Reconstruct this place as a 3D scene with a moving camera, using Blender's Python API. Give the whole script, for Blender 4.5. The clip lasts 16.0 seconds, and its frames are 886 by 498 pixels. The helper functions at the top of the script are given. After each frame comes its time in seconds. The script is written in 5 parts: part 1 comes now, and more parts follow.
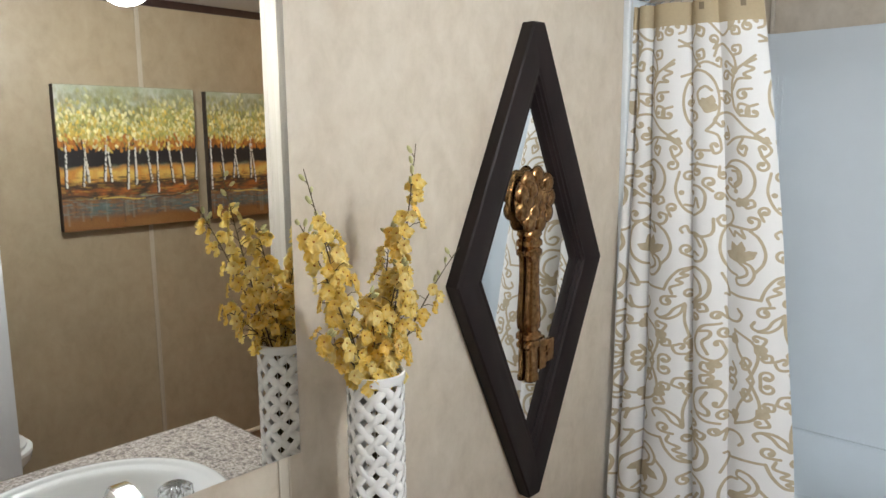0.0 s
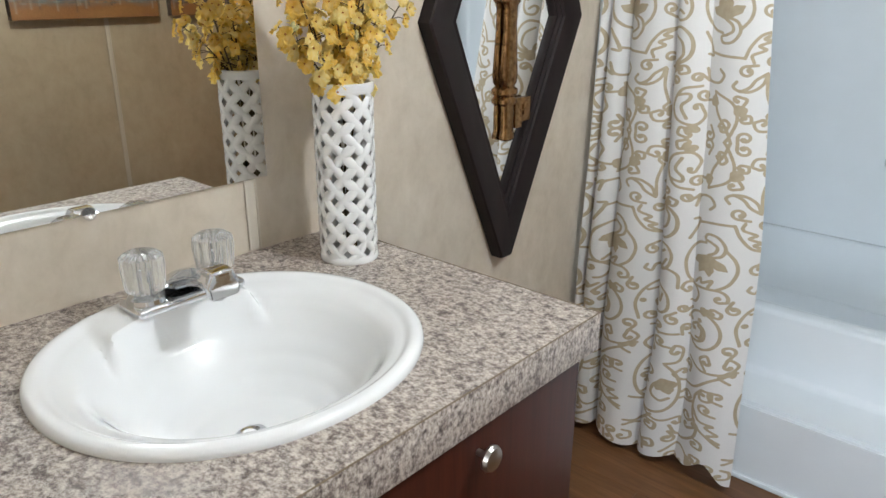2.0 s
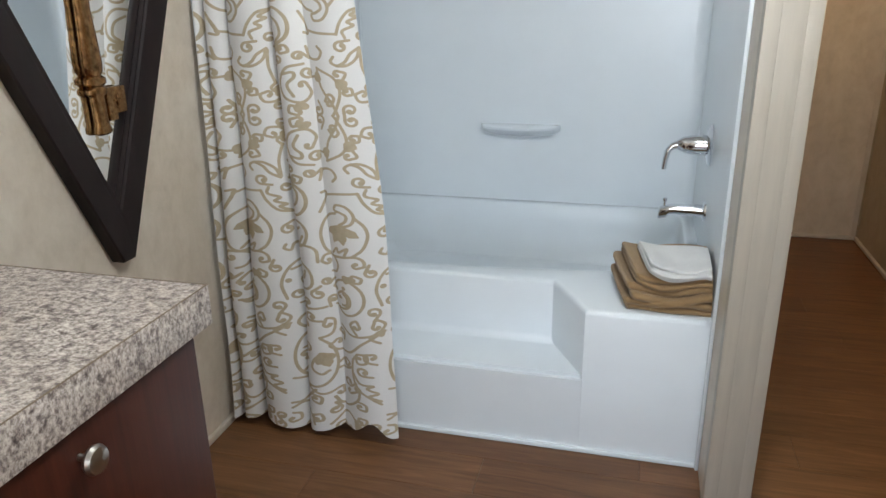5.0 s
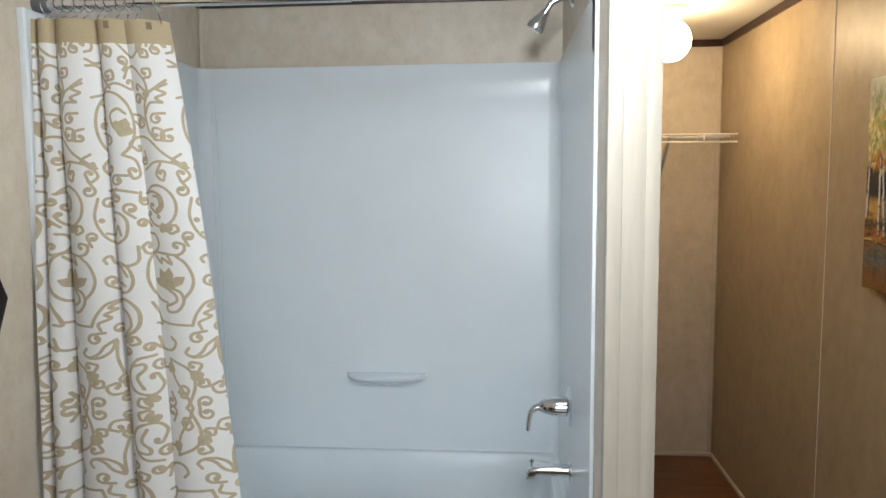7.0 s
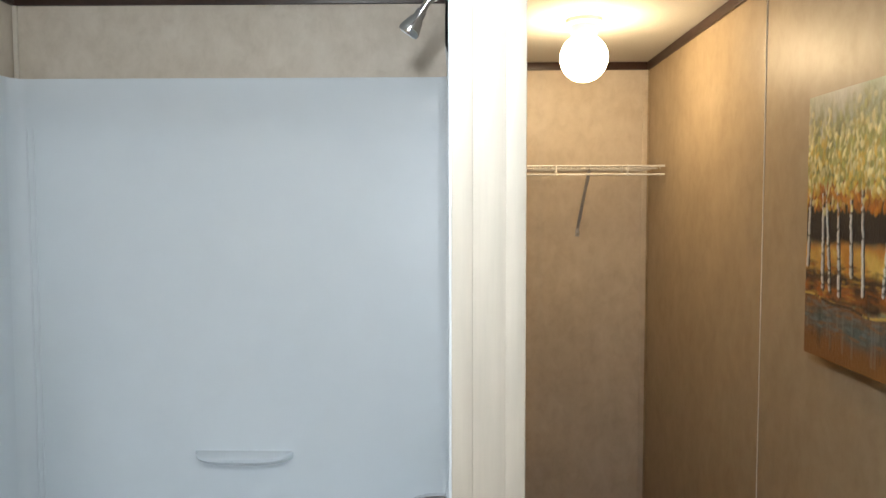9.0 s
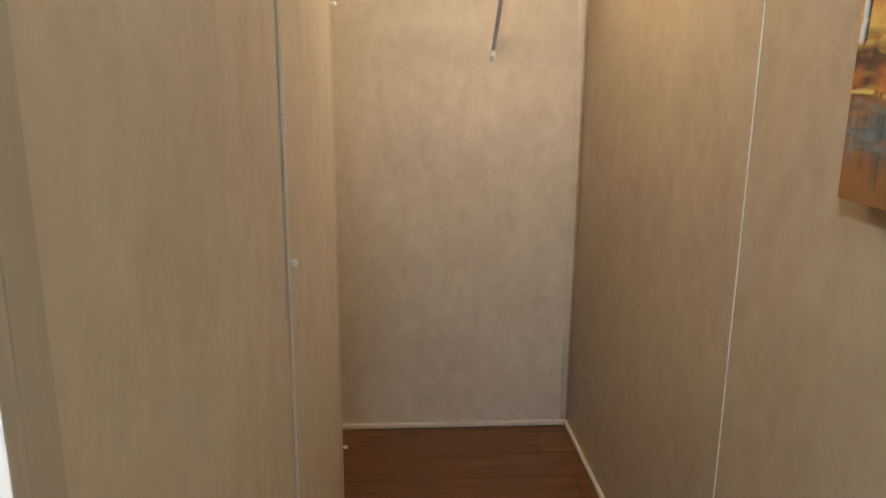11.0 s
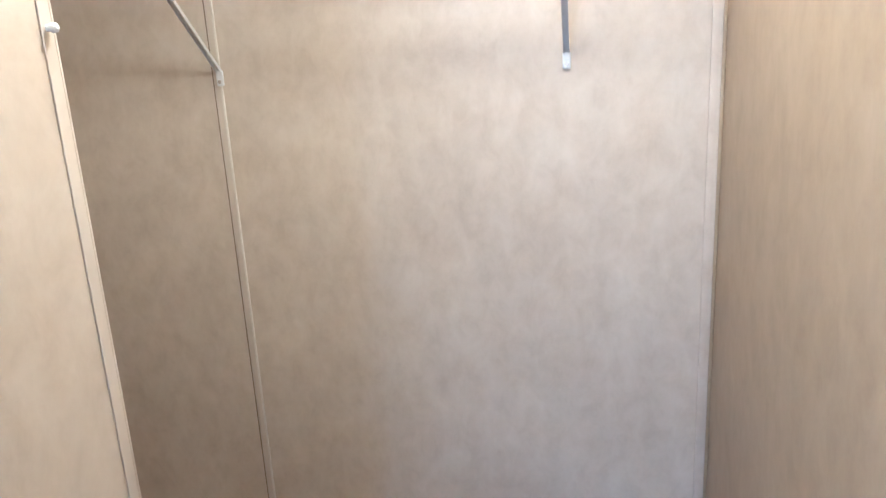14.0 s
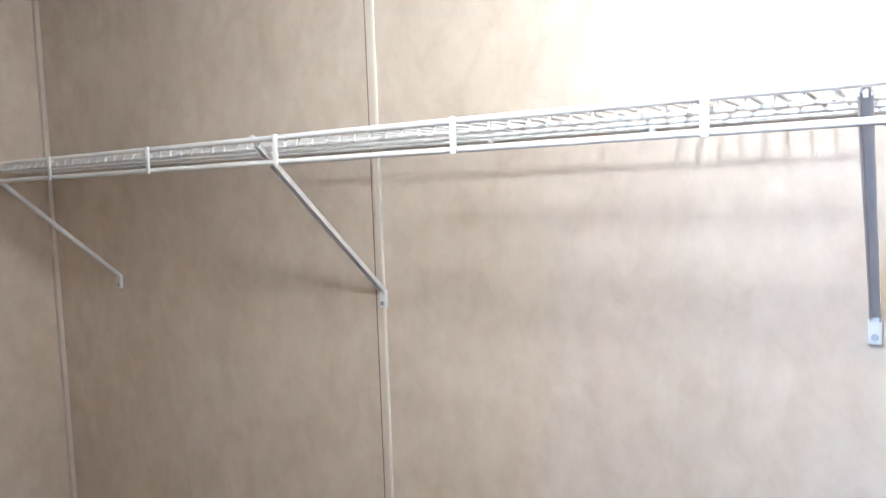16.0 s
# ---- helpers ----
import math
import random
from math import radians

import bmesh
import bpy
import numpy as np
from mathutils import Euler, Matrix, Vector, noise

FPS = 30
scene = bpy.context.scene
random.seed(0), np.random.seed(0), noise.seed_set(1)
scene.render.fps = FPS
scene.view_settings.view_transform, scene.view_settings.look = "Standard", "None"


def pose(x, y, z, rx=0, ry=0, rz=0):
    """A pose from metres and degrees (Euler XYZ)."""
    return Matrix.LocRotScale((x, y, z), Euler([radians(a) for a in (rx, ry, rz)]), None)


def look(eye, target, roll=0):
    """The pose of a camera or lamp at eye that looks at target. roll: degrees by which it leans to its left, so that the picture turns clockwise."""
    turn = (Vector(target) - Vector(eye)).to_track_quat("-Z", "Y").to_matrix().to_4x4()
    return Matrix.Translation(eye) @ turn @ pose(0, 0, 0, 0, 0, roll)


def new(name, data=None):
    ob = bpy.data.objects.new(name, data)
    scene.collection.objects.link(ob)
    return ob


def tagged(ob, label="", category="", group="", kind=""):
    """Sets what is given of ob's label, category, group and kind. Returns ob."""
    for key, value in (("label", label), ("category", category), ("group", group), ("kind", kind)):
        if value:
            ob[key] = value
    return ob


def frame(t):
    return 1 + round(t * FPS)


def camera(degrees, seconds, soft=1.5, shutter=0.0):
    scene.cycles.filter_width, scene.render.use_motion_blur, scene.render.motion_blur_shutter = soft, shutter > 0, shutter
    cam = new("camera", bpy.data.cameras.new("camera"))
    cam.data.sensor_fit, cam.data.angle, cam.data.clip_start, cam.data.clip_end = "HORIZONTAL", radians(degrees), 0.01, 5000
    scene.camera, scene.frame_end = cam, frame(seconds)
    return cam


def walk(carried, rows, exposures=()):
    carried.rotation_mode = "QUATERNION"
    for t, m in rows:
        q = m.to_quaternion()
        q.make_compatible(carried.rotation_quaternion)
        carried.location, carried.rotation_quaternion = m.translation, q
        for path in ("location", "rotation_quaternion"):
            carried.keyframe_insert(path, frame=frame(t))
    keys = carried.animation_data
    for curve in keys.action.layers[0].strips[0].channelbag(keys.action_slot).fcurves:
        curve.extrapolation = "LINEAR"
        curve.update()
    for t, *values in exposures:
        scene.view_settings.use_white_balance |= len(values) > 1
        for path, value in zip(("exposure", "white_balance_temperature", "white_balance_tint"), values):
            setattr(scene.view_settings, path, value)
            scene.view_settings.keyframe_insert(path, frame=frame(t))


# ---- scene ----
cam = camera(62.7, 16.0)
EXPOSURE = [(0.0, 0.80, 6600, 13), (2.0, 0.96, 6450, 12), (3.0, 0.94, 6420, 12), (5.0, 0.85, 6480, 12), (7.3, 0.71, 6520, 11), (9.5, 0.75, 6450, 11), (10.8, 1.25, 5850, 10), (11.7, 2.27, 5100, 10), (12.5, 2.42, 4930, 10), (13.5, 2.44, 4420, 10), (14.5, 2.37, 4170, 10), (15.0, 2.35, 4090, 10), (16.0, 2.36, 4030, 10)]
PATH = [
    (0, (1.02, -1.798, 1.517), (-0.342, -0.365, 1.212), -0.5),
    (0.5, (1.019, -1.795, 1.461), (-0.339, -0.39, 1.035), -0.0),
    (1, (1.024, -1.79, 1.414), (-0.32, -0.41, 0.876), 0.2),
    (1.5, (1.023, -1.792, 1.347), (-0.278, -0.405, 0.728), 0.3),
    (2, (1.029, -1.797, 1.281), (-0.22, -0.394, 0.594), 0.2),
    (2.5, (1.034, -1.807, 1.23), (-0.139, -0.375, 0.473), 0.4),
    (3, (1.038, -1.812, 1.189), (-0.035, -0.334, 0.373), 0.7),
    (3.5, (1.057, -1.807, 1.17), (0.107, -0.268, 0.317), 0.5),
    (4, (1.082, -1.793, 1.17), (0.267, -0.17, 0.332), -0.1),
    (4.5, (1.11, -1.773, 1.184), (0.463, -0.048, 0.406), -0.4),
    (5, (1.128, -1.754, 1.221), (0.633, 0.062, 0.545), -1.0),
    (5.2, (1.13, -1.747, 1.246), (0.685, 0.1, 0.62), -1.2),
    (7.3, (1.139, -1.67, 1.485), (1.0, 0.32, 1.345), -0.1),
    (7.5, (1.141, -1.656, 1.489), (1.02, 0.338, 1.385), 0.1),
    (8, (1.178, -1.567, 1.508), (1.087, 0.43, 1.439), -0.0),
    (8.5, (1.265, -1.394, 1.504), (1.199, 0.603, 1.425), -0.2),
    (9, (1.348, -1.217, 1.482), (1.315, 0.779, 1.368), -0.1),
    (9.5, (1.386, -1.044, 1.465), (1.435, 0.947, 1.28), -0.0),
    (9.7, (1.408, -0.975, 1.45), (1.49, 1.012, 1.236), 0.0),
    (11.8, (1.69, -0.138, 1.155), (1.815, 1.765, 0.553), 0.6),
    (12, (1.719, -0.078, 1.121), (1.809, 1.817, 0.49), -0.0),
    (12.5, (1.804, 0.094, 1.104), (1.782, 1.965, 0.398), -1.8),
    (13, (1.861, 0.225, 1.189), (1.717, 2.087, 0.475), -3.1),
    (13.5, (1.889, 0.356, 1.312), (1.642, 2.227, 0.648), -3.6),
    (14, (1.942, 0.493, 1.396), (1.556, 2.386, 0.877), -3.2),
    (14.5, (1.978, 0.647, 1.464), (1.42, 2.528, 1.078), -3.0),
    (15, (2.001, 0.754, 1.497), (1.254, 2.591, 1.235), -2.8),
    (15.5, (1.999, 0.878, 1.53), (1.108, 2.658, 1.33), -2.5),
    (16, (1.941, 1.026, 1.568), (0.857, 2.699, 1.404), -2.0),
]
walk(cam, [(t, look(eye, target, roll)) for t, eye, target, roll in PATH], EXPOSURE)
# ---- world, lights ----
world = bpy.data.worlds.new("world")
scene.world = world
world.use_nodes = True
_bg = world.node_tree.nodes["Background"]
_sky = world.node_tree.nodes.new("ShaderNodeTexSky")
_sky.sky_type, _sky.sun_disc = "NISHITA", False
_sky.sun_elevation, _sky.sun_rotation = radians(38), radians(160)
world.node_tree.links.new(_sky.outputs[0], _bg.inputs[0])
_bg.inputs[1].default_value = 0.1

CLOSET_GLOW = 10.5
CLOSET_BULB = 215.0
BATH_GLOW = 86.0
WINDOW_POWER = 52.0
# Cool fill from an unseen window, added to light the bath through the doorway.
_win = bpy.data.lights.new("window_daylight", "AREA")
_win.shape, _win.size, _win.size_y = "RECTANGLE", 2.4, 1.3
_win.energy, _win.color = WINDOW_POWER, (0.80, 0.90, 1.0)
_wob = new("window_daylight", _win)
_wob.matrix_world = look((1.5, -4.93, 1.35), (1.05, 0, 1.2))

# ---- plan ----
W = 2.22          # east wall
YB = 2.10         # closet back wall
YS = -1.88        # bathroom south wall
CEIL = 2.13
P0, P1 = 1.347, 1.443   # partition faces
CTOP = 0.848      # just over the countertop
PY = -0.194       # partition end
TB = 1.005        # alcove back
LCY = 1.135       # closet side of the alcove wall


# ---- materials ----
class Mat:
    def __init__(self, name):
        self.m = bpy.data.materials.new(name)
        self.m.use_nodes = True
        self.nt = self.m.node_tree
        self.b = self.nt.nodes["Principled BSDF"]
        self.co = self.nt.nodes.new("ShaderNodeTexCoord").outputs["Object"]

    def n(self, kind, **kw):
        nd = self.nt.nodes.new("ShaderNode" + kind)
        for k, v in kw.items():
            nd.inputs[k].default_value = v
        return nd

    def link(self, a, b):
        self.nt.links.new(a, b)

    def map(self, scale):
        mp = self.n("Mapping", Scale=scale)
        self.link(self.co, mp.inputs["Vector"])
        return mp.outputs[0]

    def noise(self, scale, detail=4.0, rough=0.55, stretch=(1, 1, 1), dist=0.0):
        nd = self.n("TexNoise", Scale=scale, Detail=detail, Roughness=rough, Distortion=dist)
        self.link(self.map(stretch), nd.inputs["Vector"])
        return nd.outputs["Fac"]

    def ramp(self, fac, stops):
        r = self.nt.nodes.new("ShaderNodeValToRGB")
        el = r.color_ramp.elements
        while len(el) < len(stops):
            el.new(0.5)
        for e, (p, c) in zip(el, stops):
            e.position, e.color = p, (*c, 1)
        self.link(fac, r.inputs[0])
        return r.outputs[0]

    def mix(self, fac, a, b, mode="MIX"):
        nd = self.nt.nodes.new("ShaderNodeMix")
        nd.data_type, nd.blend_type = "RGBA", mode
        for sock, v in ((nd.inputs[0], fac), (nd.inputs[6], a), (nd.inputs[7], b)):
            if isinstance(v, (int, float)):
                sock.default_value = v
            elif isinstance(v, tuple):
                sock.default_value = (*v, 1)
            else:
                self.link(v, sock)
        return nd.outputs[2]

    def color(self, c):
        if isinstance(c, tuple):
            self.b.inputs["Base Color"].default_value = (*c, 1)
        else:
            self.link(c, self.b.inputs["Base Color"])
        return self

    def surf(self, rough=0.5, metal=0.0, spec=0.5, coat=0.0):
        self.b.inputs["Roughness"].default_value = rough
        self.b.inputs["Metallic"].default_value = metal
        self.b.inputs["Specular IOR Level"].default_value = spec
        self.b.inputs["Coat Weight"].default_value = coat
        return self

    def bump(self, fac, strength=0.2, dist=0.002):
        bp = self.n("Bump", Strength=strength, Distance=dist)
        self.link(fac, bp.inputs["Height"])
        self.link(bp.outputs[0], self.b.inputs["Normal"])
        return self

    def random(self):
        return self.nt.nodes.new("ShaderNodeObjectInfo").outputs["Random"]


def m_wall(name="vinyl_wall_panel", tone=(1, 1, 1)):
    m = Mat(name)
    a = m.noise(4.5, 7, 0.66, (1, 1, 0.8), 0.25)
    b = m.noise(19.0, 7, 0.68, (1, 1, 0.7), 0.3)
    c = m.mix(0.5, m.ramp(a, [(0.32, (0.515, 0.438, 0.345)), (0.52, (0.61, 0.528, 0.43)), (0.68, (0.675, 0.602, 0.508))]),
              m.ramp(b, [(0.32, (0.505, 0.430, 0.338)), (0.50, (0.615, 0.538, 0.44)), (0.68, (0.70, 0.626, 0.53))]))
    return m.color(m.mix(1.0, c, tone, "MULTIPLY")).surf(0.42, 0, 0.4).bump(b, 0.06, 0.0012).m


def m_plain(name, c, rough=0.5, metal=0.0, var=0.08, scale=40.0, bump=0.0, stretch=(1, 1, 1), coat=0.0, spec=0.5):
    m = Mat(name)
    f = m.noise(scale, 4, 0.6, stretch)
    lo = tuple(x * (1 - var) for x in c)
    hi = tuple(min(1, x * (1 + var)) for x in c)
    m.color(m.ramp(f, [(0.3, lo), (0.7, hi)])).surf(rough, metal, spec, coat)
    if bump:
        m.bump(f, bump, 0.001)
    return m.m


def m_plank():
    m = Mat("wood_plank")
    g1 = m.noise(2.6, 8, 0.65, (1.2, 16, 1), 1.4)
    g2 = m.noise(9, 6, 0.7, (1.0, 60, 1), 0.4)
    c1 = m.ramp(g1, [(0.30, (0.070, 0.033, 0.012)), (0.5, (0.165, 0.078, 0.031)), (0.70, (0.255, 0.134, 0.060))])
    c2 = m.ramp(g2, [(0.3, (0.085, 0.041, 0.017)), (0.7, (0.175, 0.092, 0.040))])
    c = m.mix(0.35, c1, c2)
    tone = m.ramp(m.random(), [(0.0, (0.82, 0.72, 0.66)), (1.0, (1.06, 0.95, 0.87))])
    return m.color(m.mix(1.0, c, tone, "MULTIPLY")).surf(0.38, 0, 0.45).bump(g2, 0.08, 0.001).m


def m_counter():
    m = Mat("speckled_laminate")
    a = m.noise(52, 8, 0.75, (1, 1, 1), 0.3)
    b = m.noise(125, 5, 0.74, (1, 1.3, 1), 0.1)
    d = m.noise(140, 3, 0.6)
    base = m.ramp(b, [(0.34, (0.125, 0.097, 0.091)), (0.44, (0.305, 0.252, 0.222)), (0.53, (0.51, 0.448, 0.398)), (0.66, (0.72, 0.665, 0.608))])
    dark = m.ramp(a, [(0.38, (0.20, 0.16, 0.16)), (0.48, (1, 1, 1)), (0.62, (1.0, 1.0, 1.0)), (0.70, (1.2, 1.18, 1.15))])
    fine = m.ramp(d, [(0.33, (0.55, 0.5, 0.48)), (0.45, (1, 1, 1))])
    c = m.mix(0.9, m.mix(0.85, base, dark, "MULTIPLY"), fine, "MULTIPLY")
    return m.color(c).surf(0.4, 0, 0.4).bump(b, 0.05, 0.0008).m


def m_cherry():
    m = Mat("cherry_stained_wood")
    g = m.noise(4, 7, 0.6, (14, 14, 0.7), 0.6)
    g2 = m.noise(18, 5, 0.6, (16, 16, 0.6))
    c = m.mix(0.4, m.ramp(g, [(0.3, (0.030, 0.0065, 0.0035)), (0.7, (0.072, 0.017, 0.0085))]),
              m.ramp(g2, [(0.3, (0.034, 0.008, 0.004)), (0.7, (0.066, 0.016, 0.008))]))
    return m.color(c).surf(0.36, 0, 0.4).bump(g2, 0.06, 0.0008).m


def m_petal():
    m = Mat("yellow_silk_petal")
    f = m.noise(60, 4, 0.6)
    c = m.mix(0.45, m.ramp(f, [(0.3, (0.84, 0.55, 0.08)), (0.5, (0.92, 0.73, 0.22)), (0.7, (0.94, 0.86, 0.50))]),
              m.ramp(m.random(), [(0.0, (0.82, 0.48, 0.06)), (0.4, (0.90, 0.68, 0.18)), (1.0, (0.93, 0.84, 0.48))]))
    m.color(c).surf(0.6, 0, 0.25)
    tr = m.n("BsdfTranslucent")
    m.link(c, tr.inputs["Color"])
    mx = m.n("MixShader")
    mx.inputs[0].default_value = 0.55
    m.link(m.b.outputs[0], mx.inputs[1])
    m.link(tr.outputs[0], mx.inputs[2])
    m.link(mx.outputs[0], m.nt.nodes["Material Output"].inputs["Surface"])
    return m.m


def m_glass(name, rough=0.03, ior=1.49):
    m = Mat(name)
    m.color((0.97, 0.98, 0.98)).surf(rough)
    m.b.inputs["Transmission Weight"].default_value = 0.84
    m.b.inputs["IOR"].default_value = ior
    return m.m


def m_glow(name, c, strength):
    m = Mat(name)
    m.color((0.9, 0.9, 0.88)).surf(0.3)
    m.b.inputs["Emission Color"].default_value = (*c, 1)
    m.b.inputs["Emission Strength"].default_value = strength
    return m.m


def m_globe(name, c, strength):
    """Thin opal glass: half lets the bulb's light straight through, half glows."""
    m = Mat(name)
    em = m.n("Emission", Color=(*c, 1), Strength=strength * 2)
    mx = m.n("MixShader")
    mx.inputs[0].default_value = 0.5
    m.link(m.n("BsdfTransparent").outputs[0], mx.inputs[1])
    m.link(em.outputs[0], mx.inputs[2])
    m.link(mx.outputs[0], m.nt.nodes["Material Output"].inputs["Surface"])
    return m.m


def m_curtain():
    m = Mat("printed_curtain_cloth")
    at = m.nt.nodes.new("ShaderNodeAttribute")
    at.attribute_name = "print"
    weave = m.noise(900, 2, 0.5)
    edge = m.noise(160, 3, 0.6)
    ad = m.n("Math")
    ad.operation = "MULTIPLY_ADD"
    m.link(edge, ad.inputs[0])
    ad.inputs[1].default_value = 0.12
    m.link(at.outputs["Fac"], ad.inputs[2])
    k = m.ramp(ad.outputs[0], [(0.50, (0, 0, 0)), (0.62, (1, 1, 1))])
    tan = m.ramp(m.noise(60, 3, 0.6), [(0.3, (0.40, 0.33, 0.225)), (0.7, (0.47, 0.395, 0.28))])
    white = m.ramp(weave, [(0.3, (0.69, 0.685, 0.675)), (0.7, (0.77, 0.765, 0.755))])
    m.color(m.mix(k, white, tan)).surf(0.8, 0, 0.2).bump(weave, 0.15, 0.0006)
    m.b.inputs["Sheen Weight"].default_value = 0.1
    return m.m


def m_attr(name, attr, rough=0.5):
    m = Mat(name)
    at = m.nt.nodes.new("ShaderNodeAttribute")
    at.attribute_name = attr
    f = m.noise(220, 4, 0.65, (1, 1, 0.4))
    c = m.mix(0.55, at.outputs["Color"], m.ramp(f, [(0.3, (0.85, 0.85, 0.85)), (0.7, (1.3, 1.3, 1.3))]), "MULTIPLY")
    return m.color(c).surf(rough, 0, 0.5).bump(f, 0.5, 0.002).m


def m_bronze():
    m = Mat("antique_gold_metal")
    f = m.noise(70, 5, 0.65)
    m.color(m.ramp(f, [(0.3, (0.13, 0.065, 0.028)), (0.55, (0.36, 0.20, 0.085)), (0.8, (0.56, 0.36, 0.18))])).surf(0.27, 1.0)
    return m.bump(f, 0.12, 0.001).m


def m_towel(name, c):
    m = Mat(name)
    f = m.noise(420, 3, 0.7)
    g = m.noise(25, 4, 0.6)
    m.color(m.mix(0.5, m.ramp(f, [(0.3, tuple(x * 0.6 for x in c)), (0.7, c)]), m.ramp(g, [(0.3, tuple(x * 0.85 for x in c)), (0.7, c)])))
    m.surf(0.95, 0, 0.1).bump(f, 0.8, 0.003)
    m.b.inputs["Sheen Weight"].default_value = 0.25
    return m.m


WALL = m_wall()
# Beige vinyl darkened in its colour, since the lamps overlight the east wall.
DIMWALL = m_wall("tan_vinyl_wall_panel", (0.63, 0.56, 0.445))
LIPM = m_plain("pale_cream_lip", (0.76, 0.72, 0.64), 0.4, var=0.05, scale=20, stretch=(1, 1, 0.2))
# Brown of the counter's seam, and of shade painted beside the north strip.
SEAMSHADE = m_plain("brown_seam_gap", (0.20, 0.15, 0.10), 0.7, var=0.15, scale=20)
TRIM = m_plain("beige_trim", (0.64, 0.575, 0.485), 0.45, var=0.06, scale=25, stretch=(1, 1, 0.2))
# Trim colour turned down to keep the east strip as dim as its wall.
DIMTRIM = m_plain("tan_trim", (0.47, 0.39, 0.295), 0.45, var=0.06, scale=25, stretch=(1, 1, 0.2))
CAPM = m_plain("cream_trim_board", (0.47, 0.425, 0.355), 0.45, var=0.07, scale=18, stretch=(3, 3, 0.25), bump=0.05)
CROWN = m_plain("dark_brown_trim", (0.040, 0.019, 0.014), 0.4, var=0.25, scale=30, stretch=(1, 1, 1))
CEILM = m_plain("white_ceiling_board", (0.60, 0.585, 0.555), 0.85, var=0.05, scale=140, bump=0.5)
TUBM = m_plain("white_acrylic", (0.745, 0.795, 0.83), 0.24, var=0.015, scale=6)
PLANK = m_plank()
SUBF = m_plain("floor_joint", (0.035, 0.018, 0.011), 0.7, var=0.2)
COUNTER = m_counter()
CHERRY = m_cherry()
DARKGAP = m_plain("dark_cabinet_interior", (0.02, 0.012, 0.01), 0.7)
PORC = m_plain("white_porcelain", (0.88, 0.89, 0.895), 0.12, var=0.01, scale=5, coat=0.5)
CERAM = m_plain("white_glazed_ceramic", (0.80, 0.80, 0.79), 0.18, var=0.03, scale=30, coat=0.4)
CHROME = m_plain("chrome", (0.72, 0.73, 0.75), 0.09, 1.0, var=0.02, scale=10)
NICKEL = m_plain("brushed_nickel", (0.50, 0.47, 0.43), 0.3, 1.0, var=0.08, scale=60)
ACRYL = m_glass("clear_acrylic", 0.04)
MIRROR = m_plain("mirror_silver", (0.88, 0.89, 0.88), 0.008, 1.0, var=0.004, scale=2)
ESPRESSO = m_plain("espresso_stained_wood", (0.013, 0.0075, 0.0075), 0.5, spec=0.28, var=0.3, scale=20, stretch=(1, 1, 0.4), bump=0.05)
BRONZE = m_bronze()
CURT = m_curtain()
HEADER = m_plain("tan_header_cloth", (0.42, 0.335, 0.21), 0.85, var=0.1, scale=500, bump=0.2)
TAB = m_plain("brown_tab_cloth", (0.20, 0.155, 0.10), 0.85, var=0.1, scale=400)
PETAL = m_petal()
PISTIL = m_plain("brown_red_flower_eye", (0.52, 0.20, 0.035), 0.6, var=0.4, scale=90)
STEM = m_plain("brown_green_stem", (0.10, 0.075, 0.03), 0.6, var=0.3, scale=80)
BUDM = m_plain("pale_green_bud", (0.52, 0.50, 0.24), 0.6, var=0.25, scale=90)
TOWELB = m_towel("tan_brown_terry", (0.37, 0.235, 0.115))
TOWELW = m_towel("white_terry", (0.84, 0.83, 0.81))
WIRE = m_plain("white_coated_wire", (0.70, 0.70, 0.70), 0.35, var=0.03, scale=30)
PLASTIC = m_plain("white_plastic", (0.78, 0.80, 0.81), 0.4, var=0.03)
GREYP = m_plain("grey_rubber_cap", (0.11, 0.11, 0.115), 0.5, var=0.1)
DOORM = m_plain("white_painted_door", (0.74, 0.75, 0.76), 0.5, var=0.04, scale=25, stretch=(1, 1, 0.2), bump=0.05)
CANVAS = m_attr("oil_paint", "paint", 0.35)
CANVASEDGE = m_plain("dark_canvas_edge", (0.045, 0.03, 0.02), 0.6, var=0.3)
GLOBE_C = m_globe("warm_lit_glass", (1.0, 0.745, 0.43), CLOSET_GLOW)
BULB_C = m_glow("warm_lit_bulb", (1.0, 0.745, 0.43), CLOSET_BULB)
GLOBE_B = m_glow("lit_glass", (0.88, 0.96, 1.0), BATH_GLOW)


# ---- mesh helpers ----
def finish(name, bm, mat, smooth=True):
    me = bpy.data.meshes.new(name)
    bmesh.ops.recalc_face_normals(bm, faces=bm.faces[:])
    bm.to_mesh(me)
    bm.free()
    for mm in (mat if isinstance(mat, (list, tuple)) else [mat]):
        me.materials.append(mm)
    if smooth:
        me.shade_smooth()
        me.set_sharp_from_angle(angle=radians(38))
    return me


def thing(name, bm, mat, label="", category="", group="", kind="", smooth=True):
    return tagged(new(name, finish(name, bm, mat, smooth)), label, category, group, kind)


def part(name, bm, mat, parent, label="", smooth=True):
    ob = new(name, finish(name, bm, mat, smooth))
    ob.parent = parent
    return tagged(ob, label)


def empty(name, loc, label, category, group=""):
    ob = new(name)
    ob.empty_display_size = 0.05
    ob.location = loc
    return tagged(ob, label, category, group)


def under(ob, parent):
    """Parents an object that was built in world places."""
    ob.parent = parent
    ob.matrix_parent_inverse = Matrix.Translation(parent.location).inverted()
    return ob


def wpart(name, bm, mat, parent, label="", smooth=True):
    return under(part(name, bm, mat, parent, label, smooth), parent)


